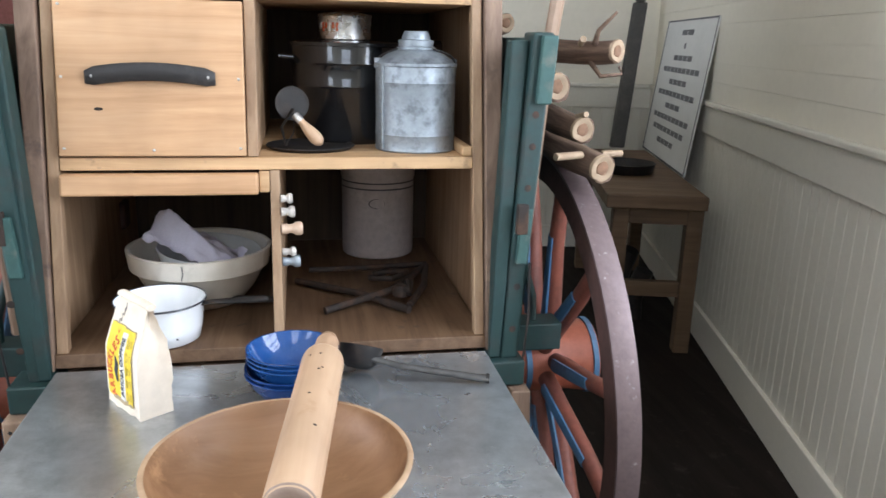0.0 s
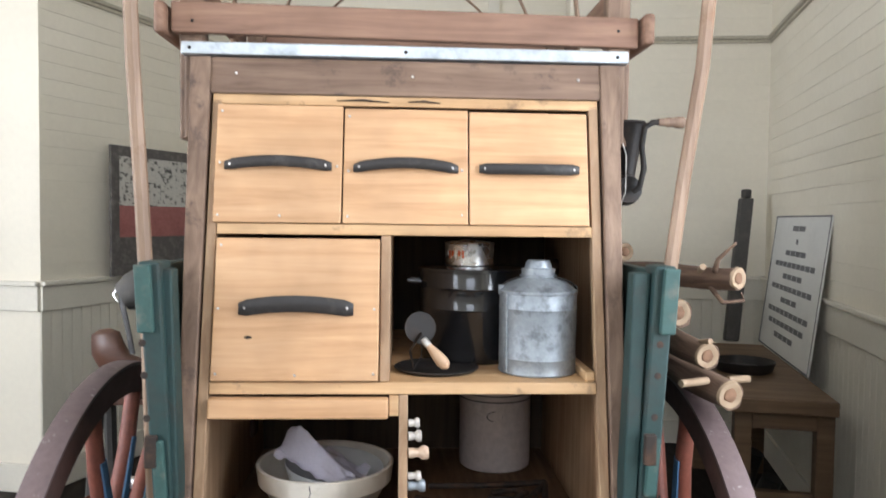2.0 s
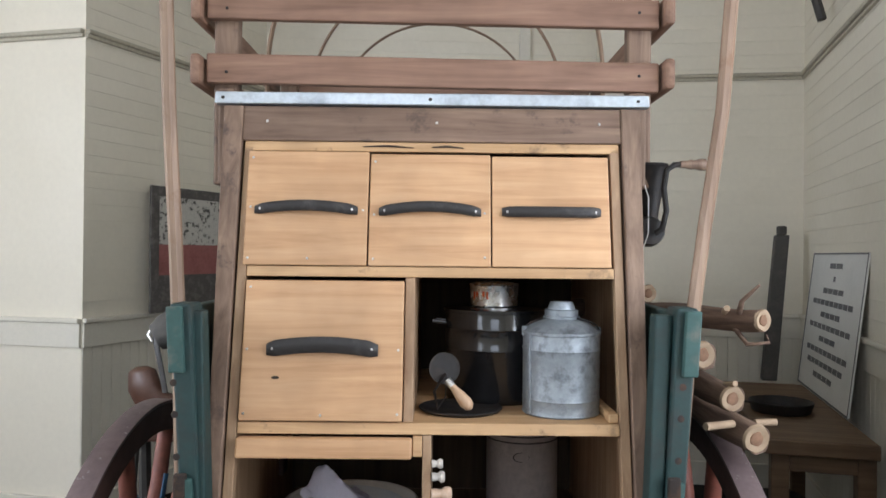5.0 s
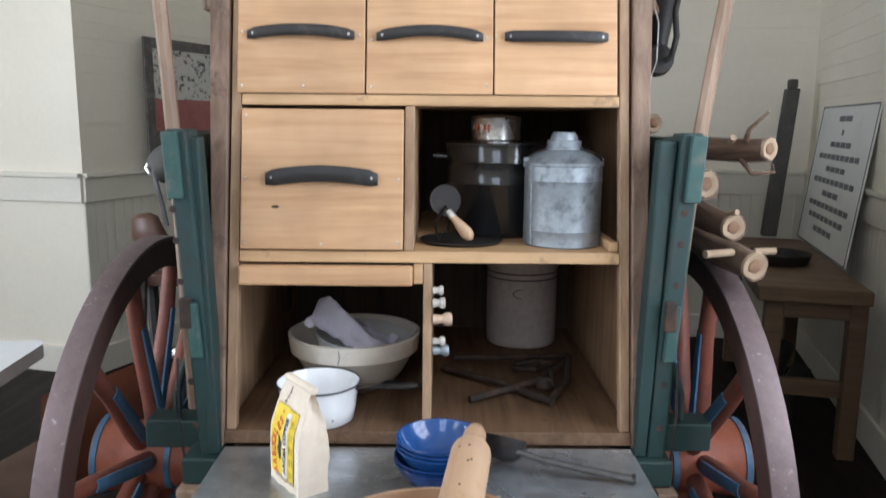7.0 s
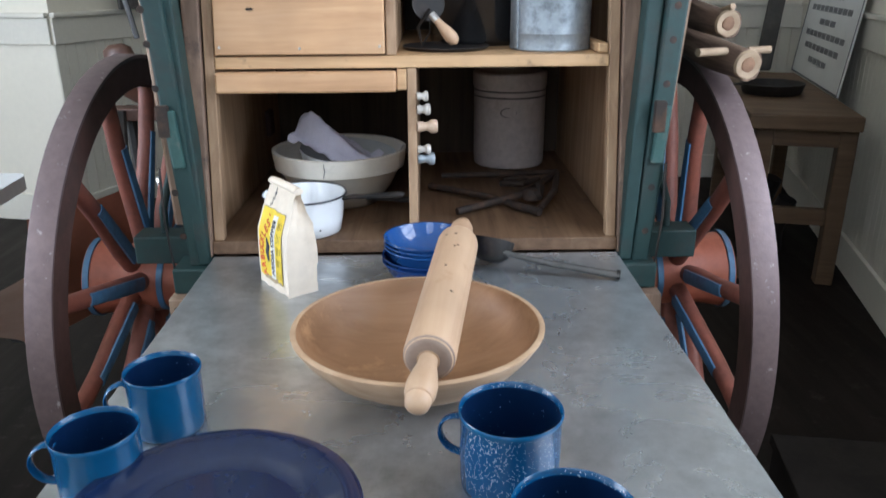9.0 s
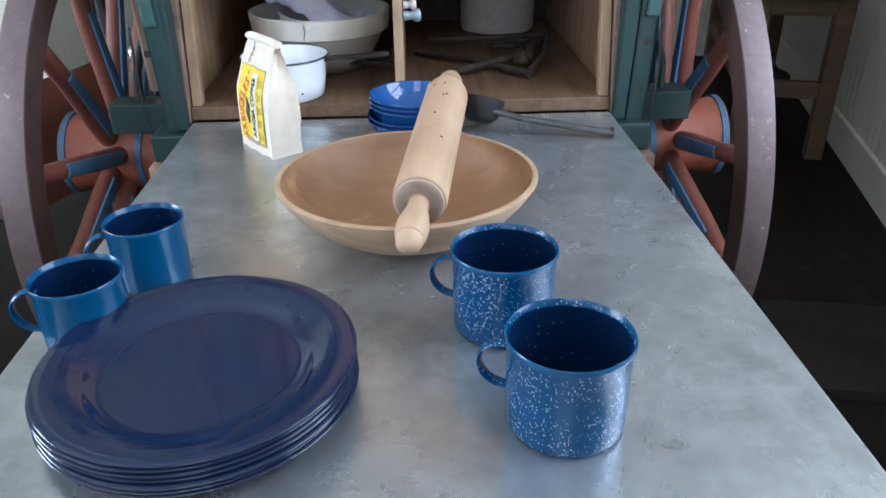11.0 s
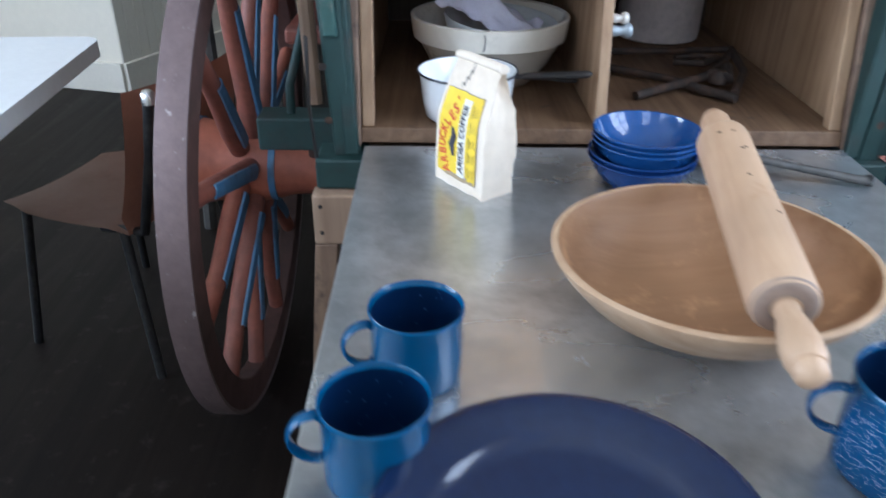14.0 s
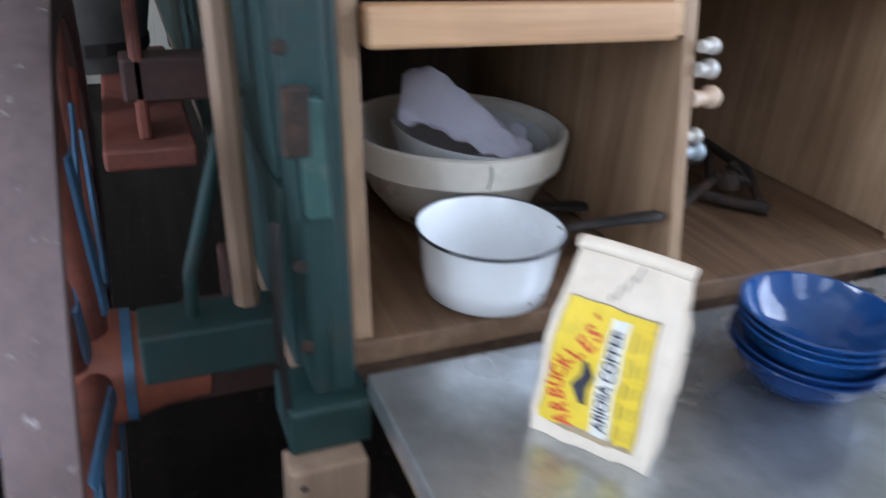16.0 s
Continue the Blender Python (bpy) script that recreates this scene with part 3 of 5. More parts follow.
for sgn in (-1, 1):
    x0, x1 = side_x(0.73), side_x(1.37)

    def quad(a, b, ya, yb, z, inset=0.02):
        a, b = (a - inset, b - inset) if sgn < 0 else (a, b)
        p = [(sgn * (side_x(z) + a), ya, z), (sgn * (side_x(z) + b), ya, z), (sgn * (side_x(z) + b), yb, z), (sgn * (side_x(z) + a), yb, z)]
        return p if sgn > 0 else p[::-1]

    # side boards, one above another, with a gap between
    for k, (za, zb) in enumerate(((0.725, 0.935), (0.942, 1.15), (1.157, 1.36))):
        part("side_board", hexa(quad(-0.012, 0.010, 0.06, 3.1, za, 0), quad(-0.012, 0.010, 0.06, 3.1, zb, 0), 0.004), GREEN, wagon, "green painted side board")
    part("end_post", hexa(quad(-0.014, 0.022, 0.0, 0.07, 0.725), quad(-0.014, 0.026, 0.0, 0.07, 1.37), 0.005), GREEN, wagon, "chipped green corner post")
    part("end_cleat", hexa(quad(-0.040, -0.016, -0.004, 0.05, 0.73, 0), quad(-0.05, -0.016, 0.02, 0.06, 1.355, 0), 0.004), GREEN, wagon, "green cleat on the board ends")
    part("cleat", hexa(quad(0.0, 0.03, -0.012, 0.002, 1.24), quad(0.0, 0.03, -0.012, 0.002, 1.365), 0.003), GREEN_EDGE, wagon, "worn pale green cleat")
    part("cleat", hexa(quad(-0.006, 0.016, -0.012, 0.002, 0.93), quad(-0.004, 0.018, -0.012, 0.002, 1.04), 0.003), GREEN_EDGE, wagon, "worn pale green cleat")
    for y in (0.9, 1.9, 2.9):
        part("stake", hexa(quad(-0.01, 0.03, y, y + 0.06, 0.66), quad(-0.01, 0.03, y, y + 0.06, 1.37), 0.004), GREEN, wagon, "green side stake")
    part("end_sill", box(sgn * 0.485, sgn * 0.40, -0.022, 0.06, 0.675, 0.728, 0.004), GREEN, wagon, "green cross sill end")
    part("bracket_arm", box(sgn * 0.615, sgn * 0.46, 0.13, 0.20, 0.682, 0.745, 0.004), GREEN, wagon, "green bracket arm")
    part("brace_rod", sweep([(sgn * 0.490, 0.17, 1.0), (sgn * 0.502, 0.185, 0.97), (sgn * 0.553, 0.165, 0.80), (sgn * 0.556, 0.165, 0.74)], 0.0085, 8), GREEN, wagon, "green iron brace rod", 50)
    part("strap", sweep([(sgn * 0.487, -0.006, 0.93), (sgn * 0.490, -0.008, 0.82), (sgn * 0.482, -0.006, 0.70)], 0.006, 6, None, (1, 0.4)), IRON, wagon, "dark iron strap", 50)
    part("hinge", box(sgn * 0.455, sgn * 0.478, -0.014, 0.0, 0.99, 1.05, 0.003), RUST, wagon, "rusty hinge plate")
    for z in (0.79, 0.88, 1.08, 1.16, 1.22):
        part("bolt", lathe([(0, -0.004), (0.006, -0.003), (0.007, 0), (0, 0.001)], 10, pose(sgn * (side_x(z) + 0.005), 0.0, z, 90, 0, 0)), RUST, wagon, "", 50)

for y, tw, wdt in ((0.12, 0.028, 0.026), (0.9, 0.03, 0.012), (1.6, 0.024, 0.011), (2.25, 0.022, 0.010)):
    pts = []
    for i in range(41):
        a = math.pi * i / 40
        c, s = math.cos(a), math.sin(a)
        pts.append(((0.035 if y < 0.2 else 0) + 0.59 * math.copysign(abs(c) ** 0.95, c) * (1 - 0.12 * (y > 0.2)), y + 0.02 * s, 2.03 + 0.57 * s))
    right_foot = [(0.50, y, 0.80), (0.54, y, 1.33), (0.565, y, 1.53), (0.60, y, 1.77)] if y < 0.2 else [(0.5, y, 1.1), (0.51, y, 1.5), (0.525, y, 1.8)]
    left_foot = [(-0.500, y, 0.78), (-0.515, y, 1.30), (-0.525, y, 1.5), (-0.54, y, 1.75)] if y < 0.2 else [(-0.5, y, 1.1), (-0.51, y, 1.5), (-0.525, y, 1.8)]
    path = right_foot + pts[1:-1] + left_foot[::-1]
    part("bow", sweep(path, 1.0, 8, None, (wdt * 0.55, tw * 0.5), (0, 1, 0)), BOW_WOOD, wagon, "bent wooden hoop for the cover", 35)

# running gear seen behind the near wheel
part("sway_bar", box(-0.60, -0.40, 0.62, 0.68, 0.86, 0.93, 0.006), RED_DARK, wagon)
part("tool_board", box(-0.585, -0.565, 0.62, 0.72, 0.80, 1.20, 0.006), RED, wagon, "red-brown upright board on the wagon side")
part("tool_board", box(-0.585, -0.565, 0.80, 0.90, 0.80, 1.12, 0.006), RED_DARK, wagon)
part("shelf_board", box(-0.64, -0.50, 0.58, 1.3, 0.765, 0.80, 0.006), RED, wagon, "red-brown shelf board along the wagon side")
part("hook", sweep([(-0.59, 0.65, 1.16), (-0.596, 0.65, 1.12), (-0.596, 0.66, 1.09), (-0.596, 0.67, 1.05)], 0.004, 6), PORCELAIN, wagon, "bent white wire", 50)
part("hook", sweep([(-0.596, 0.66, 1.10), (-0.596, 0.645, 1.07), (-0.596, 0.64, 1.05)], 0.004, 6), PORCELAIN, wagon, "bent white wire", 50)


# ---- the chuck box ----
def fy(z):
    """The sloping front of the chuck box."""
    return 0.015 + 0.2 * (z - 0.765)


def slab(x0, x1, z0, z1, d0, d1, bev=0.002, bm=None):
    """A board in the sloping front, from d0 to d1 behind it."""
    a, b = fy(z0), fy(z1)
    return hexa([(x0, a + d0, z0), (x1, a + d0, z0), (x1, a + d1, z0), (x0, a + d1, z0)], [(x0, b + d0, z1), (x1, b + d0, z1), (x1, b + d1, z1), (x0, b + d1, z1)], bev, bm)


BACK = 0.83
chuck = thing("chuck_box", "tall pine chuck box cupboard with drawers, standing in the wagon", "cupboard", pose(0, 0, 0))
for sgn in (-1, 1):
    xs = (0.412, 0.438) if sgn > 0 else (-0.438, -0.412)
    a, b = fy(0.74), fy(1.80)
    part("side_panel", hexa([(xs[0], a + 0.02, 0.74), (xs[1], a + 0.02, 0.74), (xs[1], BACK, 0.74), (xs[0], BACK, 0.74)], [(xs[0], b + 0.02, 1.80), (xs[1], b + 0.02, 1.80), (xs[1], BACK, 1.80), (xs[0], BACK, 1.80)], 0.002), PINE_Z, chuck, "pine side wall of the box")
    xo = sorted((sgn * 0.410, sgn * (0.436)))
    lo = [(sgn * 0.409, fy(0.742) - 0.004, 0.742), (sgn * 0.434, fy(0.742) - 0.004, 0.742), (sgn * 0.434, fy(0.742) + 0.028, 0.742), (sgn * 0.409, fy(0.742) + 0.028, 0.742)]
    hi = [(sgn * 0.413, fy(1.79) - 0.004, 1.79), (sgn * 0.456, fy(1.79) - 0.004, 1.79), (sgn * 0.456, fy(1.79) + 0.028, 1.79), (sgn * 0.413, fy(1.79) + 0.028, 1.79)]
    if sgn < 0:
        lo, hi = lo[::-1], hi[::-1]
    part("front_post", hexa(lo, hi, 0.003), FRAME_Z, chuck, "weathered brown front post")
    x = sorted((sgn * 0.387, sgn * 0.407))
    part("lining_strip", slab(x[0], x[1], 0.772, 1.70, 0.006, 0.03), PINE_Z, chuck, "pale pine lining strip")
    x = sorted((sgn * 0.436, sgn * 0.474))
    part("side_batten", box(x[0], x[1], fy(1.66) + 0.04, fy(1.66) + 0.10, 1.62, 1.83, 0.005), FRAME_Z, chuck, "rounded weathered batten")
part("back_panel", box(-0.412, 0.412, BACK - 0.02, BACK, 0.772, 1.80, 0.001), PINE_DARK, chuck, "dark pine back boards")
part("top_board", box(-0.455, 0.455, fy(1.80), BACK, 1.795, 1.815, 0.003), FRAME_X, chuck)
part("header_board", slab(-0.413, 0.413, 1.712, 1.79, 0.0, 0.026, 0.003), FRAME_X, chuck, "weathered brown header board")
part("header_strip", slab(-0.407, 0.407, 1.690, 1.7115, 0.006, 0.03, 0.002), PINE_EDGE, chuck, "worn pale pine strip")
part("metal_strip", hexa([(-0.475, fy(1.795) - 0.012, 1.793), (0.475, fy(1.795) - 0.012, 1.793), (0.475, fy(1.795) + 0.05, 1.793), (-0.475, fy(1.795) + 0.05, 1.793)], [(-0.475, fy(1.82) - 0.012, 1.820), (0.475, fy(1.82) - 0.012, 1.820), (0.475, fy(1.82) + 0.05, 1.820), (-0.475, fy(1.82) + 0.05, 1.820)], 0.003), STRIP_METAL, chuck, "dented zinc strip along the top edge")
for x in (-0.457, -0.005, 0.45):
    part("nail", lathe([(0, 0.0035), (0.003, 0.003), (0.004, 0), (0, -0.001)], 8, pose(x, fy(1.806) - 0.012, 1.806, 90, 0, 0)), IRON, chuck)
for x in (-0.36, 0.01, 0.365):
    part("nail", lathe([(0, 0.0025), (0.0025, 0.002), (0.0035, 0), (0, -0.001)], 8, pose(x, fy(1.755), 1.755, 90, 0, 0)), STEEL, chuck, "bright nail head")
for x0, x1 in ((-0.15, -0.04), (0.0, 0.07)):
    part("crack", sweep([(x0, fy(1.70) + 0.0045, 1.7005), ((x0 + x1) / 2, fy(1.70) + 0.004, 1.7025), (x1, fy(1.70) + 0.0045, 1.699)], [0.0015, 0.003, 0.0012], 6, None, (1, 0.8)), DARK_VOID, chuck, "dark split in the wood", 50)


def shelf(x0, x1, z0, z1, lead=0.004):
    a = fy(z1) + lead
    return hexa([(x0, fy(z0) + lead, z0), (x1, fy(z0) + lead, z0), (x1, BACK - 0.02, z0), (x0, BACK - 0.02, z0)], [(x0, a, z1), (x1, a, z1), (x1, BACK - 0.02, z1), (x0, BACK - 0.02, z1)], 0.002)


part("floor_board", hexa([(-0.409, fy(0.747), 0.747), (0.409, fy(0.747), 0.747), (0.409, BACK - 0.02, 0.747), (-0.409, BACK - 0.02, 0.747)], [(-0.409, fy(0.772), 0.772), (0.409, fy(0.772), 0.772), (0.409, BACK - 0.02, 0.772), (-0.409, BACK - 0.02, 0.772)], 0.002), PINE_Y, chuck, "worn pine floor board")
part("upper_shelf", shelf(-0.386, 0.386, 1.419, 1.441), PINE_EDGE, chuck, "pine shelf edge")
part("lower_shelf", shelf(-0.386, 0.386, 1.104, 1.127), PINE_EDGE, chuck, "pine shelf edge")
part("divider", slab(-0.052, -0.032, 1.128, 1.418, 0.006, 0.62, 0.002), PINE_Z, chuck, "upright pine divider")
part("lower_divider", slab(-0.012, 0.006, 0.773, 1.103, 0.006, 0.60, 0.002), PINE_Z, chuck, "upright pine divider")
part("flap_board", slab(-0.385, -0.033, 1.060, 1.099, -0.012, 0.012, 0.005), PINE, chuck, "pale pine board under the shelf")
part("under_strip", slab(-0.032, -0.013, 1.062, 1.102, 0.004, 0.03, 0.002), PINE_EDGE, chuck)
part("inner_batten", box(0.366, 0.386, 0.10, 0.75, 1.1275, 1.147, 0.003), PINE_EDGE, chuck)


def drawer(x0, x1, z0, z1, proud, droop, nails, lift=0.0):
    """A drawer with a leather strap pull; its front lies in the slope."""
    d = new("drawer")
    d.parent = chuck
    tagged(d, "pale pine drawer with a black leather pull")
    part("drawer_front", slab(x0, x1, z0, z1, -proud, 0.018, 0.0025), PINE, d, "pale pine drawer front")
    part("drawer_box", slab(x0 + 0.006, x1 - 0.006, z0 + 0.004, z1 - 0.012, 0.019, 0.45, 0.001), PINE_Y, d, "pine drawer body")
    w, zc, xc = x1 - x0, (z0 + z1) / 2 + lift, (x0 + x1) / 2
    half = 0.42 * w if w < 0.3 else 0.345 * w
    hh = 0.0115 if w < 0.3 else 0.0165
    n = 14
    rows = []
    bm = bmesh.new()
    for i in range(n + 1):
        u = -1 + 2 * i / n
        x = xc + u * half
        z = zc + droop * (1 - u * u)
        out = proud + 0.004 + 0.013 * (1 - u * u) ** 0.7
        k = hh * (0.72 if i in (0, n) else 1.0)
        y = fy(z) - out
        rows.append([bm.verts.new((x, y + dy, z + dz)) for dy, dz in ((0.0, -k), (-0.0035, -k * 0.8), (-0.0035, k * 0.8), (0.0, k), (0.002, k * 0.8), (0.002, -k * 0.8))])
    for a, b in zip(rows, rows[1:]):
        for j in range(6):
            bm.faces.new((a[j], a[(j + 1) % 6], b[(j + 1) % 6], b[j]))
    bm.faces.new(rows[0]), bm.faces.new(rows[-1][::-1])
    part("handle", bm, LEATHER, d, "bowed black leather strap handle", 60)
    for u in (-0.88, 0.88):
        z = zc + droop * (1 - u * u)
        part("rivet", lathe([(0, 0.0045), (0.003, 0.004), (0.0048, 0.001), (0, -0.004)], 12, pose(xc + u * half, fy(z) - proud - 0.0078, z, 90, 0, 0)), STEEL, d, "", 60)
    for fx, fz in nails:
        z = z0 + (z1 - z0) * fz
        part("nail", lathe([(0, 0.0018), (0.0022, 0.0014), (0.003, 0), (0, -0.001)], 8, pose(x0 + w * fx, fy(z) - proud, z, 90, 0, 0)), STEEL, d)


drawer(-0.395, -0.135, 1.4425, 1.688, 0.002, 0.010, ((0.04, 0.94), (0.04, 0.5), (0.04, 0.06), (0.52, 0.06), (0.96, 0.48)), -0.006)
drawer(-0.132, 0.127, 1.4425, 1.684, 0.0, 0.012, ((0.04, 0.93), (0.04, 0.45), (0.04, 0.06), (0.95, 0.08), (0.95, 0.47)), -0.006)
drawer(0.130, 0.381, 1.4425, 1.681, 0.001, 0.0, (), -0.002)
drawer(-0.383, -0.054, 1.131, 1.411, 0.006, 0.012, ((0.03, 0.95), (0.03, 0.5), (0.03, 0.05), (0.97, 0.5), (0.97, 0.05), (0.5, 0.04)), 0.0)
part("knot", lathe([(0, 0.0006), (0.004, 0.0005), (0.005, 0), (0, -0.001)], 10, pose(-0.312, fy(1.215) - 0.0062, 1.215, 90, 0, 0) @ Matrix.Diagonal((1.6, 0.7, 1, 1))), DARK_VOID, chuck, "dark knot in the drawer front")

# ---- the rack over the box ----
rack = thing("luggage_rack", "brown wooden rail rack over the chuck box", "rack", pose(0, 0, 0))
for z0, z1, dz in ((1.985, 2.047, -0.012), (1.842, 1.906, -0.012)):
    part("cross_rail", hexa([(-0.505, 0.245, z0 + 0.004), (0.505, 0.245, z0 + dz + 0.004), (0.505, 0.268, z0 + dz + 0.004), (-0.505, 0.268, z0 + 0.004)], [(-0.505, 0.245, z1 + 0.006), (0.505, 0.245, z1 + dz + 0.006), (0.505, 0.268, z1 + dz + 0.006), (-0.505, 0.268, z1 + 0.006)], 0.004), RACK_X, rack, "brown front rail")
    part("far_rail", box(-0.50, 0.50, 1.02, 1.045, z0, z1, 0.004), RACK_X, rack)
    for sgn in (-1, 1):
        x = sorted((sgn * 0.512, sgn * 0.535))
        part("side_rail", box(x[0], x[1], 0.22, 1.06, z0 - 0.004, z1, 0.008), RACK_Y, rack, "brown side rail with a rounded end")
for sgn in (-1, 1):
    x = sorted((sgn * 0.442, sgn * 0.495))
    part("rack_post", box(x[0], x[1], 0.27, 0.315, 1.62, 2.08, 0.006), FRAME_Z, rack, "brown corner post")
    part("rack_post", box(x[0], x[1], 0.975, 1.018, 1.62, 2.06, 0.005), FRAME_Z, rack, "brown corner post")
    for z in (2.012, 1.87):
        part("nail", lathe([(0, 0.003), (0.003, 0.002), (0.004, 0), (0, -0.001)], 8, pose(sgn * 0.46, 0.2455, z, 90, 0, 0)), IRON, rack)

# ---- the fold-down table ----
table = thing("fold_down_table", "fold-down work table with a worn zinc top", "table", pose(0, 0, 0.75))
TX, TY0 = 0.404, -1.045
lo = [(-0.398, TY0 + 0.0, -0.03), (TX, TY0, -0.03), (TX, -0.008, -0.03), (-0.402, -0.008, -0.03)]
hi = [(x, y, 0.0) for x, y, _ in lo]
part("tabletop", hexa(lo, hi, 0.003), ZINC, table, "zinc sheet top, clouded and scratched")
edge = hexa([(-0.404, TY0 - 0.006, -0.04), (TX + 0.006, TY0 - 0.006, -0.04), (TX + 0.006, TY0 - 0.0005, -0.04), (-0.404, TY0 - 0.0005, -0.04)], [(-0.404, TY0 - 0.006, -0.003), (TX + 0.006, TY0 - 0.006, -0.003), (TX + 0.006, TY0 - 0.0005, -0.003), (-0.404, TY0 - 0.0005, -0.003)], 0.002)
part("front_edge", edge, paint("chipped_edge", (0.12, 0.125, 0.115), (0.42, 0.43, 0.41), 0.5, 34.0, 0.58, 0.05, 0.6, 0.4), table, "chipped dark front edge")
for x in (-0.36, 0.36):
    part("batten", box(x - 0.03, x + 0.03, TY0 + 0.03, -0.03, -0.062, -0.0305, 0.003), PINE_EDGE, table, "pine batten under the top")
lf = hexa([(-0.525, -0.045, -0.55), (-0.488, -0.045, -0.55), (-0.488, -0.005, -0.55), (-0.525, -0.005, -0.55)], [(-0.492, -0.045, -0.172), (-0.452, -0.045, -0.172), (-0.452, -0.005, -0.172), (-0.492, -0.005, -0.172)], 0.003)
leg = part("trestle_leg", lf, FRAME_Z, table, "weathered sloping support leg")
part("foot", box(-0.53, -0.48, -0.05, 0.0, -0.75, -0.551, 0.004), FRAME_Z, leg)
part("trestle_head", box(-0.492, -0.41, -0.045, -0.005, -0.171, -0.077, 0.004), TRESTLE, table, "greyish brown block under the sill")
for zz in (-0.098, -0.148):
    part("nail", lathe([(0, 0.002), (0.003, 0.001), (0.004, 0), (0, -0.001)], 8, pose(-0.478, -0.0455, zz, 90, 0, 0)), IRON, table)
lf = hexa([(0.488, -0.045, -0.75), (0.525, -0.045, -0.75), (0.525, -0.005, -0.75), (0.488, -0.005, -0.75)], [(0.452, -0.045, -0.078), (0.492, -0.045, -0.078), (0.492, -0.005, -0.078), (0.452, -0.005, -0.078)], 0.003)
part("trestle_leg", lf, FRAME_Z, table, "weathered sloping support leg")


# ---- things on the table ----
def plate_profile():
    return [(0.0, 0.0032), (0.094, 0.0032), (0.100, 0.0040), (0.105, 0.0062), (0.110, 0.0098), (0.115, 0.0135), (0.119, 0.0160), (0.124, 0.0180), (0.130, 0.0194), (0.136, 0.0203), (0.1405, 0.0207), (0.1435, 0.0202), (0.145, 0.0188), (0.1445, 0.0172), (0.142, 0.0178), (0.136, 0.0182), (0.130, 0.0172), (0.124, 0.0158), (0.119, 0.0138), (0.110, 0.0075), (0.104, 0.0030), (0.098, 0.0006), (0.090, 0.0), (0.0, 0.0)]


first = None
for i in range(7):
    m = pose(-0.183 + random.uniform(-0.0022, 0.0022), -0.838 + random.uniform(-0.0022, 0.0022), 0.7505 + 0.0051 * i, 0, 0, random.uniform(0, 90))
    if first is None:
        first = smooth_by(mesh_ob("dinner_plate", lathe([(r * (0.93 if r < 0.117 else 1.0), z * 0.88) for r, z in plate_profile()], 128, None, None, 0.0006), PLATE_BLUE), 50)
        tagged(first, "glossy navy blue enamel plate in a stack on the table", "plate", "stack of plates")
        first.matrix_basis = m
    else:
        copy_thing(first, m)


def mug(m, r, h, material, label, inside):
    """An enamel mug with a rolled rim, a dark inside and a strap handle towards -x."""
    t = thing("enamel_mug", label, "mug", m, "mugs on the table")
    part("cup", lathe([(0, 0), (r * 0.90, 0), (r * 0.945, 0.002), (r * 0.955, 0.007), (r * 0.965, h * 0.5), (r * 0.965, h - 0.006), (r * 0.99, h - 0.003), (r, h - 0.001), (r * 0.99, h + 0.001), (r * 0.955, h - 0.002), (r * 0.945, h - 0.004)], 56), material, t, "", 50)
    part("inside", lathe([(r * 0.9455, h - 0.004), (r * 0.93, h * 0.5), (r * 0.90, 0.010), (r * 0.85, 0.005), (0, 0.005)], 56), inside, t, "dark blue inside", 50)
    part("rim", lathe([(r * 0.99, h - 0.0035), (r * 1.006, h - 0.001), (r * 1.003, h + 0.0015), (r * 0.985, h + 0.0028), (r * 0.965, h + 0.001)], 56), MUG_BLUE, t, "plain blue rolled rim", 60)
    pts = []
    for i in range(15):
        a = radians(75 + 210 * i / 14)
        pts.append((-r * 0.95 - 0.003 + 0.024 * math.cos(a) * (1 if math.cos(a) < 0 else 0.2), 0, h * 0.55 + 0.023 * math.sin(a)))
    pts[0], pts[-1] = (-r * 0.95, 0, h * 0.80), (-r * 0.95, 0, h * 0.30)
    part("handle", sweep(pts, 1.0, 10, None, (0.0022, 0.0068), (0, 1, 0)), material, t, "", 60)


TZ = 0.7505
mug(pose(0.151, -0.890, TZ, 0, 0, -20), 0.0560, 0.091, MUG_SPECK, "large speckled blue enamel mug standing on the table", MUG_INSIDE)
mug(pose(0.113, -0.731, TZ, 0, 0, -20), 0.0560, 0.091, MUG_SPECK, "large speckled blue enamel mug beside the bowl", MUG_INSIDE)
mug(pose(-0.297, -0.608, TZ, 0, 0, 12), 0.0455, 0.078, MUG_BLUE, "small plain blue enamel mug near the table edge", MUG_INSIDE)
mug(pose(-0.326, -0.737, TZ, 0, 0, 5), 0.0455, 0.078, MUG_BLUE, "small plain blue enamel mug beside the plates", MUG_INSIDE)

dough = thing("dough_bowl", "wide turned wooden dough bowl on the table", "bowl", pose(0.012, -0.505, TZ, 0, 0, 10) @ Matrix.Diagonal((1.0, 0.97, 1.0, 1)))
part("outside", lathe([(0, 0.002), (0.055, 0.0), (0.068, 0.002), (0.105, 0.019), (0.138, 0.042), (0.158, 0.065), (0.1695, 0.082), (0.1700, 0.0855), (0.1665, 0.0872), (0.1625, 0.0865)], 72, None, None, 0.008), BOWL_OUT, dough, "pale worn outside", 60)
part("inside", lathe([(0.1626, 0.0865), (0.159, 0.083), (0.149, 0.062), (0.131, 0.041), (0.10, 0.022), (0.06, 0.014), (0, 0.013)], 72, None, None, 0.008), BOWL_WOOD, dough, "inside, darkened in colour for the bowl's own shade", 60)

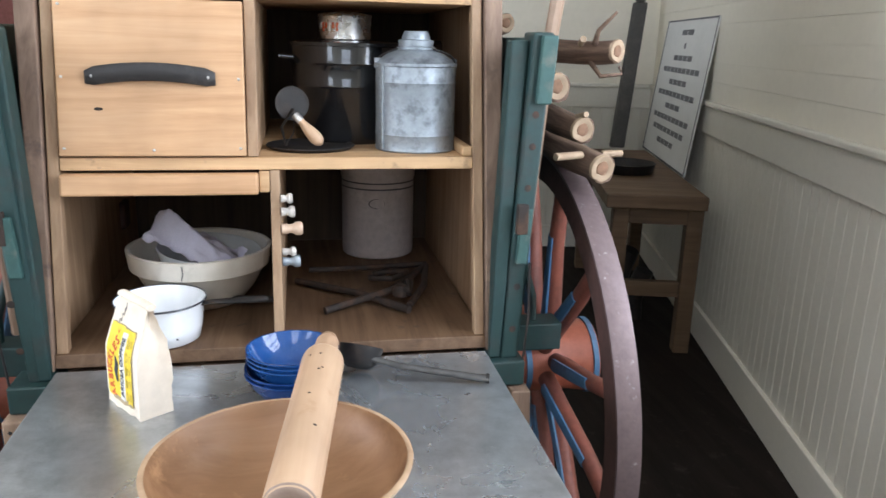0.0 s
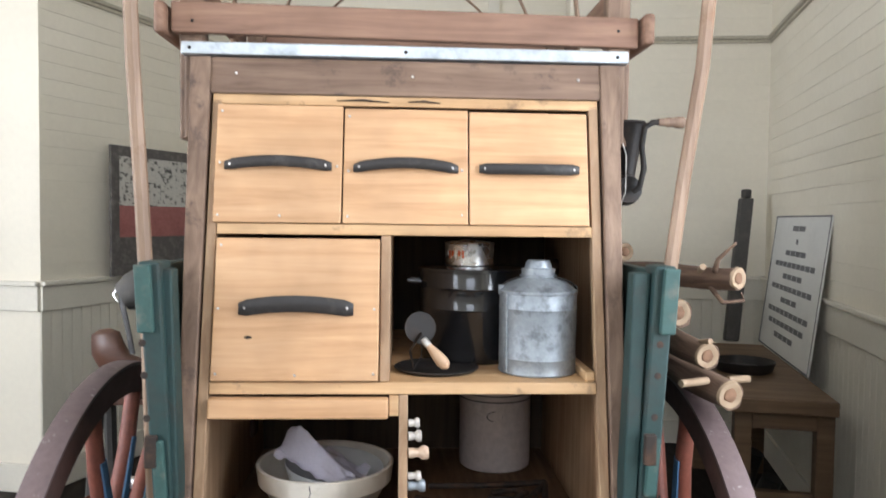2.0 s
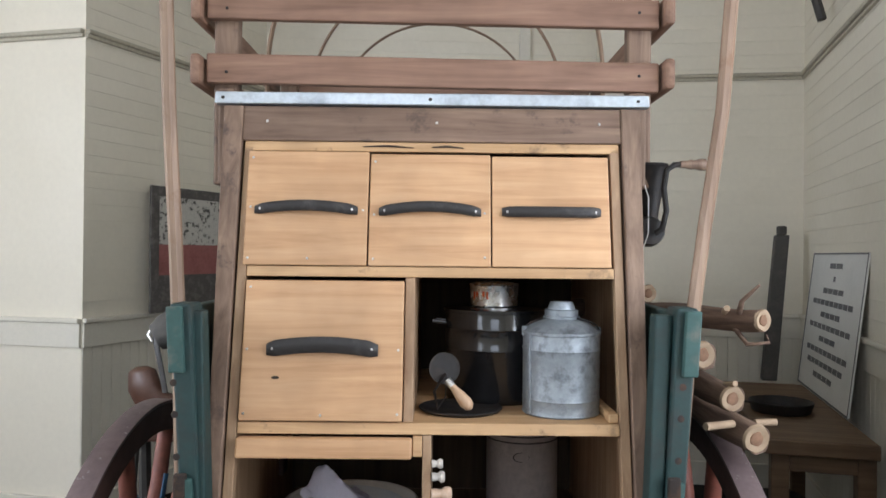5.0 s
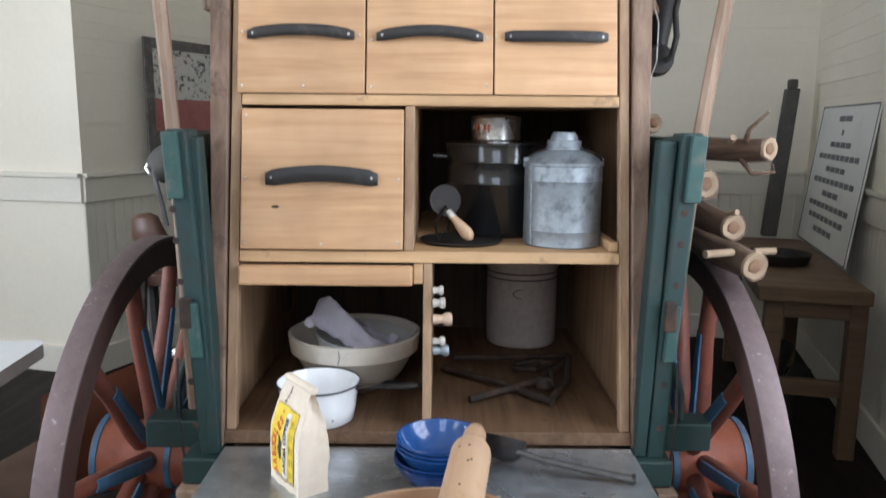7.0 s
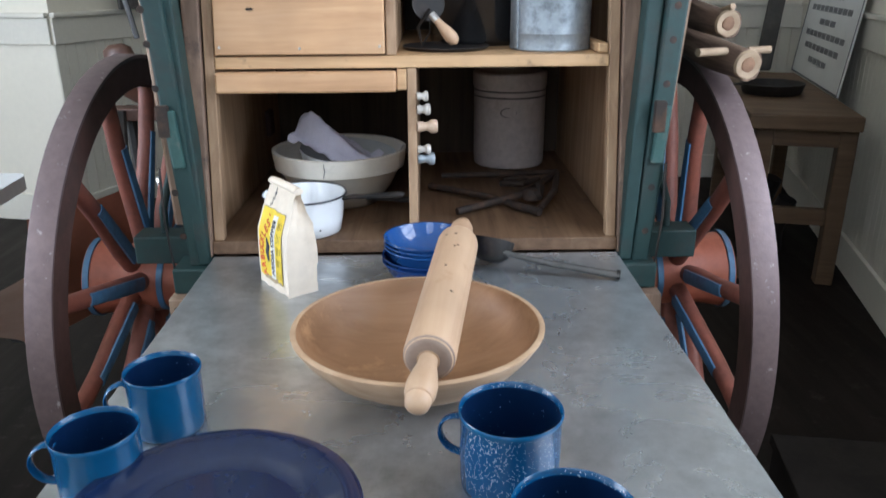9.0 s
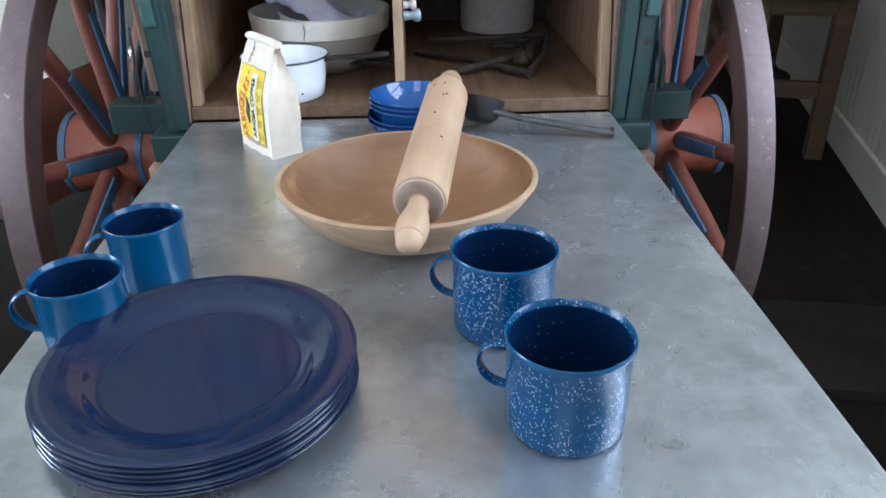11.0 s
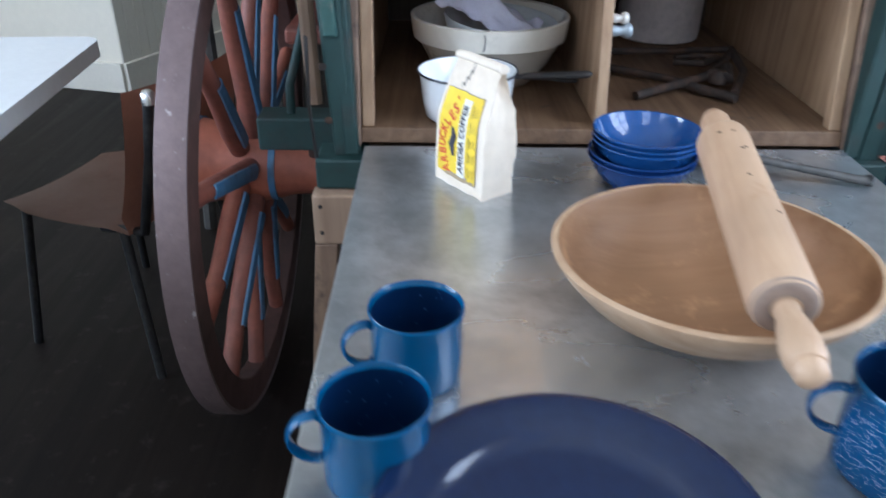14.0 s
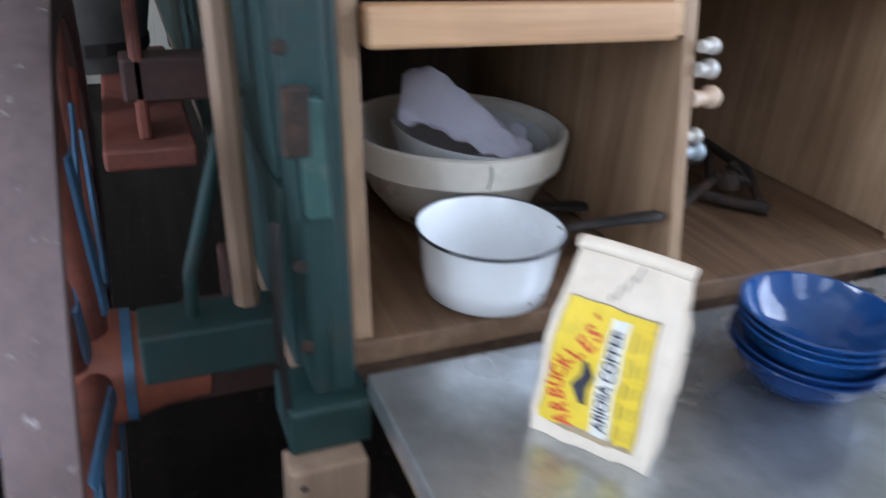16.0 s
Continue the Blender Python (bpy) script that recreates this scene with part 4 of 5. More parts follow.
p0, p1 = Vector((0.0258, -0.650, 0.8585)), Vector((0.0735, -0.315, 0.8835))
ax = (p1 - p0)
L = ax.length
pin = thing("rolling_pin", "turned maple rolling pin lying across the wooden bowl", "rolling pin", Matrix.Translation(p0) @ ax.to_track_quat("Y", "Z").to_matrix().to_4x4())
along = Matrix.Rotation(radians(-90), 4, "X")
part("roller", lathe([(0, 0.0), (0.021, 0.0), (0.028, 0.002), (0.0305, 0.006), (0.0315, 0.012), (0.0315, L - 0.012), (0.0305, L - 0.006), (0.028, L - 0.002), (0.021, L), (0, L)], 40, along), MAPLE, pin, "pale turned roller with worn marks", 50)
hp = [(0.0, 0.0), (0.0125, 0.001), (0.0125, 0.012), (0.016, 0.028), (0.0195, 0.050), (0.019, 0.066), (0.0165, 0.074), (0.0160, 0.0750), (0.0142, 0.0755), (0.0142, 0.0775), (0.0160, 0.078), (0.0145, 0.086), (0.007, 0.092), (0, 0.093)]
part("end_face", lathe([(0.0135, -0.0006), (0.022, -0.0006), (0.0272, 0.0014), (0.0306, 0.0055), (0.028, 0.004), (0.0135, 0.002)], 40, along), PIN_END, pin, "grey worn end grain", 50)
part("handle", lathe([(r * 0.92, z) for r, z in hp], 28, Matrix.Rotation(radians(90), 4, "X")), MAPLE, pin, "", 50)
part("handle", lathe([(r * 0.95, z * 0.80) for r, z in hp], 28, Matrix.Translation((0, L, 0)) @ along), MAPLE, pin, "", 50)
for i in range(7):
    a, yy = random.uniform(20, 120), random.choice((0.25, 0.255, 0.26, 0.30, 0.12, 0.305, 0.19))
    part("mark", lathe([(0, 0.0006), (0.0022, 0.0003), (0, -0.001)], 8, Matrix.Translation((0.0314 * math.cos(radians(a)), yy, 0.0314 * math.sin(radians(a)))) @ Matrix.Rotation(radians(90 - a), 4, "Y")), DARK_VOID, pin)


def small_bowl(r, h):
    return lathe([(0, 0.002), (r * 0.42, 0.0), (r * 0.5, 0.002), (r * 0.72, h * 0.3), (r * 0.9, h * 0.7), (r * 0.965, h - 0.002), (r, h), (r * 0.995, h + 0.002), (r * 0.955, h + 0.0015), (r * 0.87, h * 0.7), (r * 0.68, h * 0.3 + 0.002), (r * 0.45, 0.005), (0, 0.005)], 56)


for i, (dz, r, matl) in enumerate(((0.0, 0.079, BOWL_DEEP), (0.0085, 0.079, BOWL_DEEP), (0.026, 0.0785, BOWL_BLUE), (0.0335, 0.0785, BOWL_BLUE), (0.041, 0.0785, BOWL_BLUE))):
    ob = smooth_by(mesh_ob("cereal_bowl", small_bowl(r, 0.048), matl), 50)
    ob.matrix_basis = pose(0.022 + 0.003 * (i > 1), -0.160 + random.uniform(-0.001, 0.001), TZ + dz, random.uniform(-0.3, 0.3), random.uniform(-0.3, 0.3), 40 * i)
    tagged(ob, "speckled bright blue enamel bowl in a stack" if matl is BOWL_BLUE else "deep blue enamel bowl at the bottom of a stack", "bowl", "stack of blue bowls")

ladle = thing("iron_dipper", "black iron dipper with a long straight handle, lying on the table", "ladle", pose(-0.006, -0.045, 0))
part("cup", lathe([(0, 0), (0.03, 0.002), (0.047, 0.014), (0.056, 0.036), (0.058, 0.05), (0.0565, 0.051), (0.0535, 0.036), (0.045, 0.017), (0.028, 0.006), (0, 0.004)], 36, pose(0.146, -0.050, 0.764, -24, 14, 0) @ Matrix.Diagonal((0.70, 0.70, 0.85, 1))), IRON, ladle, "", 50)
part("handle", sweep([(0.160, -0.062, 0.793), (0.18, -0.066, 0.787), (0.22, -0.076, 0.778), (0.36, -0.108, 0.7605), (0.379, -0.113, 0.7605)], [0.006, 0.0075, 0.0075, 0.009, 0.0095], 10, None, (1, 0.75)), paint("worn_iron_handle", (0.11, 0.105, 0.1), (0.06, 0.055, 0.05), 0.45, 20.0, metal=0.5), ladle, "grey iron handle", 50)
part("socket", sweep([(0.374, -0.1117, 0.7605), (0.3805, -0.1134, 0.7605)], 0.0088, 12), IRON, ladle)

# ---- the coffee bag ----
A, B = Vector((-0.282, -0.134, 0)), Vector((-0.2155, -0.2235, 0))
u = (B - A).normalized()
v = Vector((-u.y, u.x, 0))
bw, bd = (B - A).length, 0.057
bag = thing("coffee_bag", "cream paper coffee bag with a yellow label and a folded top", "bag", Matrix.Translation((A.x, A.y, TZ)) @ Matrix.Rotation(math.atan2(u.y, u.x), 4, "Z"))
bm = bmesh.new()
nx, nz = 10, 16
H = 0.184


def bag_point(s, side, k):
    """s runs over the width, side 0 front to 1 back, k from the base to the fold."""
    z = H * k
    pinch = max(0.0, (k - 0.55) / 0.45)
    depth = bd * (1 - 0.86 * pinch ** 1.1)
    y = bd / 2 + (side - 0.5) * depth
    x = bw * (0.5 + (s - 0.5) * (1 - 0.14 * pinch))
    lean = 0.012 * k * k
    wob = 0.0060 * noise.noise((s * 3 + side * 5, k * 4, 2.0)) + 0.0035 * noise.noise((s * 9 + side * 4, k * 11, 7.0))
    return Vector((x + wob * 0.6 + lean * 0.4, y + wob * (1 if side > 0.5 else -1) * (0.3 if side < 0.1 and 0.1 < k < 0.72 else 1) + lean * 0.5, z))


loop = [(i / nx, 0.0) for i in range(nx + 1)] + [(1.0, j / 5) for j in range(1, 5)] + [((nx - i) / nx, 1.0) for i in range(nx + 1)] + [(0.0, 1 - j / 5) for j in range(1, 5)]
rings = []
for k in range(nz + 1):
    ring = []
    for s, side in loop:
        p = bag_point(s, side, k / nz)
        tuck = 0.016 * math.sin(math.pi * side) * max(0, (k / nz - 0.35) / 0.65) if s in (0.0, 1.0) else 0
        p.x += -tuck if s == 1.0 else (tuck if s == 0.0 else 0)
        ring.append(bm.verts.new(p))
    rings.append(ring)
for a, b in zip(rings, rings[1:]):
    for i in range(len(loop)):
        j = (i + 1) % len(loop)
        bm.faces.new((a[i], a[j], b[j], b[i]))
bm.faces.new(rings[0][::-1]), bm.faces.new(rings[-1])
part("sack", bm, BAG_PAPER, bag, "creased cream paper sack", 35)
part("fold", sweep([(0.011, bd / 2 + 0.006, H + 0.002), (bw * 0.3, bd / 2 + 0.004, H + 0.004), (bw * 0.7, bd / 2 + 0.007, H + 0.002), (bw - 0.003, bd / 2 + 0.006, H + 0.001)], 1.0, 12, None, (0.0085, 0.006)), BAG_PAPER, bag, "rolled paper fold", 50)
scrawl = [(0.050 + 0.0022 * i, 0.0085 + 0.0008 * i * (0.9 if i < 8 else 0.7), 0.152 + 0.0033 * i + 0.0045 * math.sin(i * 2.1)) for i in range(11)]
part("ink_mark", sweep(scrawl, 0.0006, 5), INK, bag, "scribbled ink mark")


def on_paper(x, z, out):
    """A point that far out from the front of the sack."""
    p = bag_point(x / bw, 0.0, z / H)
    return Vector((p.x, p.y - out, z))


def label_card(x0, x1, z0, z1, out, material, label):
    """A printed sheet that follows the paper."""
    bm = bmesh.new()
    nu, nv = 10, 14
    front = [[bm.verts.new(on_paper(x0 + (x1 - x0) * a / nu, z0 + (z1 - z0) * b / nv, out)) for a in range(nu + 1)] for b in range(nv + 1)]
    for b in range(nv):
        for a in range(nu):
            bm.faces.new((front[b][a], front[b][a + 1], front[b + 1][a + 1], front[b + 1][a]))
    return part("label", bm, material, bag, label, 60)


def wrap(ob):
    """Lays flat lettering onto the front of the sack."""
    for vert in ob.data.vertices:
        p = ob.matrix_basis @ vert.co
        vert.co = on_paper(p.x, p.z, -p.y)
    ob.matrix_basis = Matrix.Identity(4)
    return ob


label_card(0.0074, 0.0956, 0.0174, 0.1446, 0.0014, LABEL_EDGE, "thin brown border")
label_card(0.0085, 0.0945, 0.0185, 0.1435, 0.0018, LABEL_YELLOW, "yellow printed label")
label_card(0.054, 0.071, 0.022, 0.136, 0.0022, LABEL_WHITE, "white panel on the label")
upright = pose(0, 0, 0, 90, 0, 0) @ pose(0, 0, 0, 0, 0, 90)
# the red word bends: it climbs beside the edge and leans over towards the top
for k, ch in enumerate("ARBUCKLES'"):
    q = k / 9
    cx = 0.0335 - 0.0105 * math.sin(math.pi * min(1.0, q * 1.25)) + 0.014 * max(0.0, q - 0.45) / 0.55
    turn_letter = pose(0, 0, 0, 90, 0, 0) @ pose(0, 0, 0, 0, 0, 112 - 62 * q)
    wrap(letters(ch, 0.0225 if k < 9 else 0.018, LABEL_RED, bag, Matrix.Translation((cx - 0.004, -0.0025, 0.0265 + 0.112 * q - 0.008 * q * q)) @ turn_letter, "red letter of an arched word", "letter", 0.74))
wrap(letters("ARIOSA COFFEE", 0.0142, INK, bag, Matrix.Translation((0.0625, -0.0030, 0.079)) @ upright, "dark lettering", squeeze=0.96))
wrap(part("emblem", sweep([(0.045, -0.0026, 0.050), (0.0405, -0.0026, 0.066), (0.045, -0.0026, 0.080), (0.0405, -0.0026, 0.094)], [0.003, 0.0065, 0.0062, 0.002], 8, None, (1, 0.1), (0, 1, 0)), INK, bag, "dark figure-shaped emblem"))
for i in range(5):
    z = 0.026 + 0.022 * i
    for x, a, b in ((0.0765, 0.0, 0.017), (0.0815, 0.002, 0.014), (0.0885, 0.003, 0.015)):
        wrap(part("fine_print", box(x, x + 0.0016, -0.0026, -0.0022, z + a, z + b, 0), PRINT_DULL, bag))

# ---- things in the box ----
FZ = 0.7725
ob = thing("mixing_bowl", "large cream stoneware mixing bowl with a banded rim, in the box", "bowl", pose(-0.179, 0.310, FZ))
part("bowl", lathe([(0, 0.003), (0.075, 0.0), (0.088, 0.003), (0.118, 0.04), (0.140, 0.082), (0.1435, 0.0855), (0.150, 0.087), (0.1545, 0.120), (0.155, 0.127), (0.150, 0.129), (0.145, 0.126), (0.138, 0.09), (0.11, 0.04), (0.07, 0.012), (0, 0.01)], 64), STONEWARE, ob, "", 45)
part("hairline", sweep([(-0.02, -0.1525, 0.092), (-0.016, -0.153, 0.106), (-0.018, -0.1545, 0.122)], 0.0008, 5), INK, ob, "dark crack")
ob = smooth_by(mesh_ob("nested_bowl", lathe([(0, 0.0), (0.06, 0.0), (0.095, 0.045), (0.112, 0.092), (0.111, 0.096), (0.106, 0.093), (0.09, 0.05), (0.055, 0.01), (0, 0.008)], 56), STONE_GREY), 50)
ob.matrix_basis = pose(-0.166, 0.311, FZ + 0.026, 3, 5, 0)
tagged(ob, "smaller grey stoneware bowl nested in the large one", "bowl")

bm = bmesh.new()
n = 26
grid = []
for i in range(n + 1):
    row = []
    for j in range(n + 1):
        s, t = i / n, j / n
        ridge = math.exp(-((t - 0.45) / 0.27) ** 2)
        x = -0.07 + 0.165 * s
        y = -0.075 + 0.13 * t
        z = 0.068 * ridge * (1 - 0.85 * s) * min(1, 0.45 + 3 * s) + 0.006 * math.sin(17 * t + 5 * s) * (1 - 0.5 * s) + 0.02 * noise.noise((s * 3.2, t * 4.5, 1.0)) + 0.008 * noise.noise((s * 9, t * 11, 4.0)) - 0.05 * (s - 0.5) * 0.9
        row.append(bm.verts.new((x, y, z)))
    grid.append(row)
for i in range(n):
    for j in range(n):
        bm.faces.new((grid[i][j], grid[i + 1][j], grid[i + 1][j + 1], grid[i][j + 1]))
bmesh.ops.solidify(bm, geom=bm.faces[:], thickness=0.004)
ob = smooth_by(mesh_ob("dish_towel", bm, CLOTH), 60)
ob.matrix_basis = pose(-0.190, 0.286, FZ + 0.130, 0, 2, -22) @ Matrix.Diagonal((1.08, 0.98, 1.1, 1))
tagged(ob, "crumpled pale lilac cotton towel lying in the bowls", "towel")

ob = thing("enamel_pot", "white enamel pot with a black rim, in the box", "pot", pose(-0.229, 0.083, FZ, 0, 0, 0))
part("pot", lathe([(0, 0.001), (0.066, 0.0), (0.072, 0.004), (0.077, 0.03), (0.082, 0.072), (0.086, 0.080), (0.0845, 0.0815), (0.080, 0.072), (0.0745, 0.03), (0.069, 0.006), (0, 0.003)], 56), WHITE_ENAMEL, ob, "", 50)
part("rim", lathe([(0.0855, 0.0785), (0.0875, 0.0805), (0.0865, 0.083), (0.0842, 0.0825)], 56), RIM_BLACK, ob, "worn black rim", 60)
part("handle", sweep([(0.080, -0.018, 0.074), (0.10, -0.022, 0.0785), (0.14, -0.028, 0.081), (0.185, -0.036, 0.085), (0.201, -0.039, 0.087), (0.207, -0.040, 0.0875)], [0.007, 0.008, 0.0095, 0.0115, 0.0105, 0.005], 10, None, (1.0, 0.55)), IRON, ob, "long black handle", 50)
for a, z in ((-60, 0.02), (-75, 0.016)):
    part("chip", lathe([(0, 0.001), (0.002, 0.0006), (0, -0.001)], 7, pose(0.0755 * math.cos(radians(a)), 0.0755 * math.sin(radians(a)), z, 90, 0, a + 90)), RIM_BLACK, ob)

ob = thing("iron_skillet", "black iron skillet under the stoneware bowl", "skillet", pose(-0.05, 0.22, FZ))
part("handle", sweep([(-0.10, 0.03, 0.022), (-0.02, 0.005, 0.026), (0.022, -0.008, 0.027), (0.034, -0.012, 0.027)], [0.010, 0.009, 0.012, 0.009], 10, None, (1.2, 0.5)), IRON, ob, "black iron handle", 50)
part("pan", lathe([(0, 0.0), (0.05, 0.0), (0.062, 0.02), (0.060, 0.021), (0.048, 0.004), (0, 0.004)], 36, pose(-0.152, 0.042, 0.001)), IRON, ob, "", 50)

ob = thing("stoneware_crock", "tall pale grey stoneware crock with dark bands, in the box", "crock", pose(0.254, 0.675, FZ))
part("jar", lathe([(0, 0), (0.092, 0), (0.097, 0.004), (0.0985, 0.02), (0.0985, 0.215), (0.1015, 0.219), (0.1015, 0.252), (0.098, 0.256), (0.090, 0.256), (0.088, 0.25), (0.088, 0.02), (0, 0.015)], 56), CROCK, ob, "", 40)
for z in (0.208, 0.192):
    part("band", lathe([(0.0985, z - 0.002), (0.0993, z - 0.0015), (0.0993, z + 0.0015), (0.0985, z + 0.002)], 56), CROCK_LINE, ob, "dark glaze line")
part("mark", lathe([(0.021, -0.0007), (0.0225, 0), (0.021, 0.0007), (0.0195, 0), (0.021, -0.0007)], 32, pose(-0.012, -0.0975, 0.155, 90, 0, 0) @ Matrix.Diagonal((1, 0.6, 1, 1))), CROCK_LINE, ob, "faint oval stamp")

ob = thing("fire_irons", "rusty iron hooks and trivet bars lying in the box", "fire irons", pose(0.22, 0.28, FZ))
for pts, r in (([(-0.19, 0.10, 0.012), (-0.05, -0.02, 0.016), (0.02, -0.09, 0.012)], 0.008), ([(-0.13, -0.11, 0.010), (0.02, -0.03, 0.024), (0.08, 0.05, 0.03), (0.13, 0.14, 0.03)], 0.0085), ([(0.13, 0.14, 0.03), (0.10, -0.02, 0.03), (0.055, -0.105, 0.014)], 0.008), ([(-0.16, 0.13, 0.03), (-0.02, 0.12, 0.034), (0.13, 0.14, 0.034)], 0.007), ([(-0.02, 0.05, 0.03), (0.03, 0.02, 0.036), (0.07, 0.06, 0.036), (0.04, 0.09, 0.034), (-0.01, 0.08, 0.03)], 0.007), ([(0.0, -0.075, 0.012), (0.035, -0.11, 0.012), (0.05, -0.13, 0.012)], 0.009), ([(0.03, -0.03, 0.028), (0.06, -0.06, 0.03), (0.065, -0.02, 0.04)], 0.011)):
    part("bar", sweep(pts, r, 8), RUST, ob, "", 50)
part("collar", lathe([(0, 0), (0.02, 0), (0.022, 0.012), (0.012, 0.024), (0, 0.024)], 16, pose(0.045, -0.04, 0.016)), RUST, ob, "", 50)

knobs = thing("knob_rack", "row of old porcelain and metal knobs fixed to the divider", "knobs", pose(0.022, 0.075, 0.985))
for z, r, l, matl in ((0.066, 0.010, 0.022, PORCELAIN), (0.040, 0.0115, 0.026, PORCELAIN), (0.006, 0.0135, 0.040, SPOOL), (-0.040, 0.010, 0.026, PORCELAIN), (-0.060, 0.0125, 0.034, GALV)):
    part("knob", lathe([(0, 0), (r * 0.75, 0), (r * 0.75, l * 0.25), (r * 0.62, l * 0.4), (r * 0.7, l * 0.55), (r, l * 0.68), (r, l * 0.9), (r * 0.8, l), (0, l)], 18, pose(-0.015, -0.004, z, 0, 90, 6)), matl, knobs, "turned beige knob" if matl is SPOOL else "", 40)

SZ = 1.1275
can = thing("kerosene_can", "dented galvanised can with a bail handle, on the shelf", "can", pose(0.286, 0.213, SZ, 0, 0, 0))
part("body", lathe([(0, 0.002), (0.082, 0.0), (0.0845, 0.003), (0.083, 0.008), (0.083, 0.03), (0.0845, 0.034), (0.083, 0.038), (0.083, 0.135), (0.0845, 0.139), (0.083, 0.143), (0.083, 0.17), (0.085, 0.172), (0.085, 0.177), (0.08, 0.179), (0.06, 0.195), (0.04, 0.203), (0.034, 0.204), (0.034, 0.212), (0, 0.212)], 56, None, None, 0.012), GALV, can, "dull mottled tin body", 35)
part("seam", box(-0.0865, -0.0815, -0.006, 0.006, 0.004, 0.172, 0.002, Matrix.Rotation(radians(28), 4, "Z")), GALV, can)
part("cap", lathe([(0, 0.21), (0.036, 0.21), (0.037, 0.222), (0.03, 0.224), (0.028, 0.232), (0.024, 0.24), (0, 0.24)], 18), GALV, can, "screw cap", 30)
bail = [(0.0825 * math.cos(a), -0.02 * math.sin(a) - 0.01 * math.sin(2 * a), 0.174 + 0.034 * math.sin(a)) for a in [math.pi * i / 16 for i in range(17)]]
part("bail", sweep(bail, 0.0022, 8), IRON, can, "thin wire handle", 50)
part("neck_ring", lathe([(0.0375, 0.203), (0.040, 0.204), (0.040, 0.208), (0.0375, 0.209)], 24), GALV, can)
for sgn in (-1, 1):
    part("ear", box(sgn * 0.078 - 0.008, sgn * 0.078 + 0.008, -0.006, 0.006, 0.165, 0.186, 0.002), GALV, can)

pot = thing("stock_pot", "tall black enamel stock pot at the back of the shelf", "pot", pose(0.158, 0.385, SZ))
part("pot", lathe([(0, 0), (0.118, 0), (0.122, 0.004), (0.124, 0.012), (0.124, 0.118), (0.126, 0.121), (0.124, 0.124), (0.124, 0.165), (0.126, 0.168), (0.124, 0.171), (0.124, 0.205), (0.1235, 0.2055), (0.0, 0.2055)], 56), BLACK_ENAMEL, pot, "", 35)
part("lid", lathe([(0, 0.206), (0.128, 0.206), (0.1285, 0.213), (0.12, 0.216), (0.02, 0.2195), (0, 0.2195)], 56), BLACK_ENAMEL, pot, "black enamel lid", 35)
for sx in (-1, 1):
    part("handle", sweep([(sx * 0.122, -0.03, 0.18), (sx * 0.15, -0.03, 0.182), (sx * 0.15, 0.03, 0.182), (sx * 0.122, 0.03, 0.18)], 0.005, 8), BLACK_ENAMEL, pot, "", 50)
ob = thing("tin_measure", "bright tin with printed sides, on the black pot", "tin", pose(0.150, 0.372, SZ + 0.2205))
part("tin", lathe([(0, 0), (0.058, 0), (0.058, 0.046), (0.06, 0.049), (0.058, 0.052), (0.04, 0.055), (0.01, 0.058), (0, 0.058)], 44), CHROME, ob, "", 35)
for i in range(7):
    a = radians(205 + 9 * i)
    part("print_bar", box(-0.0022, 0.0022, -0.0006, 0.0006, 0.016 if i % 2 else 0.022, 0.034, 0, Matrix.Translation((0.0583 * math.cos(a), 0.0583 * math.sin(a), 0)) @ Matrix.Rotation(a + math.pi / 2, 4, "Z")), LABEL_RED if i % 3 else SIGN_WHITE, ob)

pan = smooth_by(mesh_ob("iron_griddle", lathe([(0, 0.0), (0.085, 0.0), (0.092, 0.006), (0.09, 0.008), (0.083, 0.004), (0, 0.004)], 44), IRON), 50)
pan.matrix_basis = pose(0.068, 0.225, SZ)
tagged(pan, "flat round black iron griddle on the shelf", "griddle")
beat = thing("egg_beater", "old crank beater with a turned wooden handle, on the griddle", "egg beater", pose(0.03, 0.20, SZ + 0.006))
part("gear", lathe([(0.030, -0.001), (0.0345, -0.0015), (0.0345, 0.0015), (0.030, 0.001), (0.030, -0.001)], 36, pose(0.002, 0.02, 0.085, 80, 0, 12)), IRON, beat, "thin geared wheel", 40)
part("gear_plate", lathe([(0, -0.0008), (0.030, -0.0008), (0.030, 0.0008), (0, 0.0008)], 36, pose(0.002, 0.0205, 0.085, 80, 0, 12)), IRON, beat)
part("handle", lathe([(0, 0), (0.006, 0.0), (0.007, 0.012), (0.0075, 0.022), (0.012, 0.045), (0.014, 0.062), (0.011, 0.074), (0.004, 0.08), (0, 0.08)], 24, Matrix.Translation((0.008, -0.02, 0.066)) @ Vector((0.052, -0.028, -0.058)).to_track_quat("Z", "Y").to_matrix().to_4x4()), MAPLE, beat, "pale turned wooden handle", 50)
part("ferrule", lathe([(0.0078, 0.0), (0.0082, 0.002), (0.0082, 0.016), (0.0078, 0.018)], 20, Matrix.Translation((0.008, -0.02, 0.066)) @ Vector((0.052, -0.028, -0.058)).to_track_quat("Z", "Y").to_matrix().to_4x4()), STEEL, beat)
part("whisk", sweep([(0.004, 0.01, 0.075), (-0.02, -0.01, 0.04), (-0.012, -0.03, 0.006), (0.004, -0.02, 0.03), (0.006, 0.01, 0.07)], 0.003, 8, None, (1.6, 0.4)), IRON, beat, "", 50)


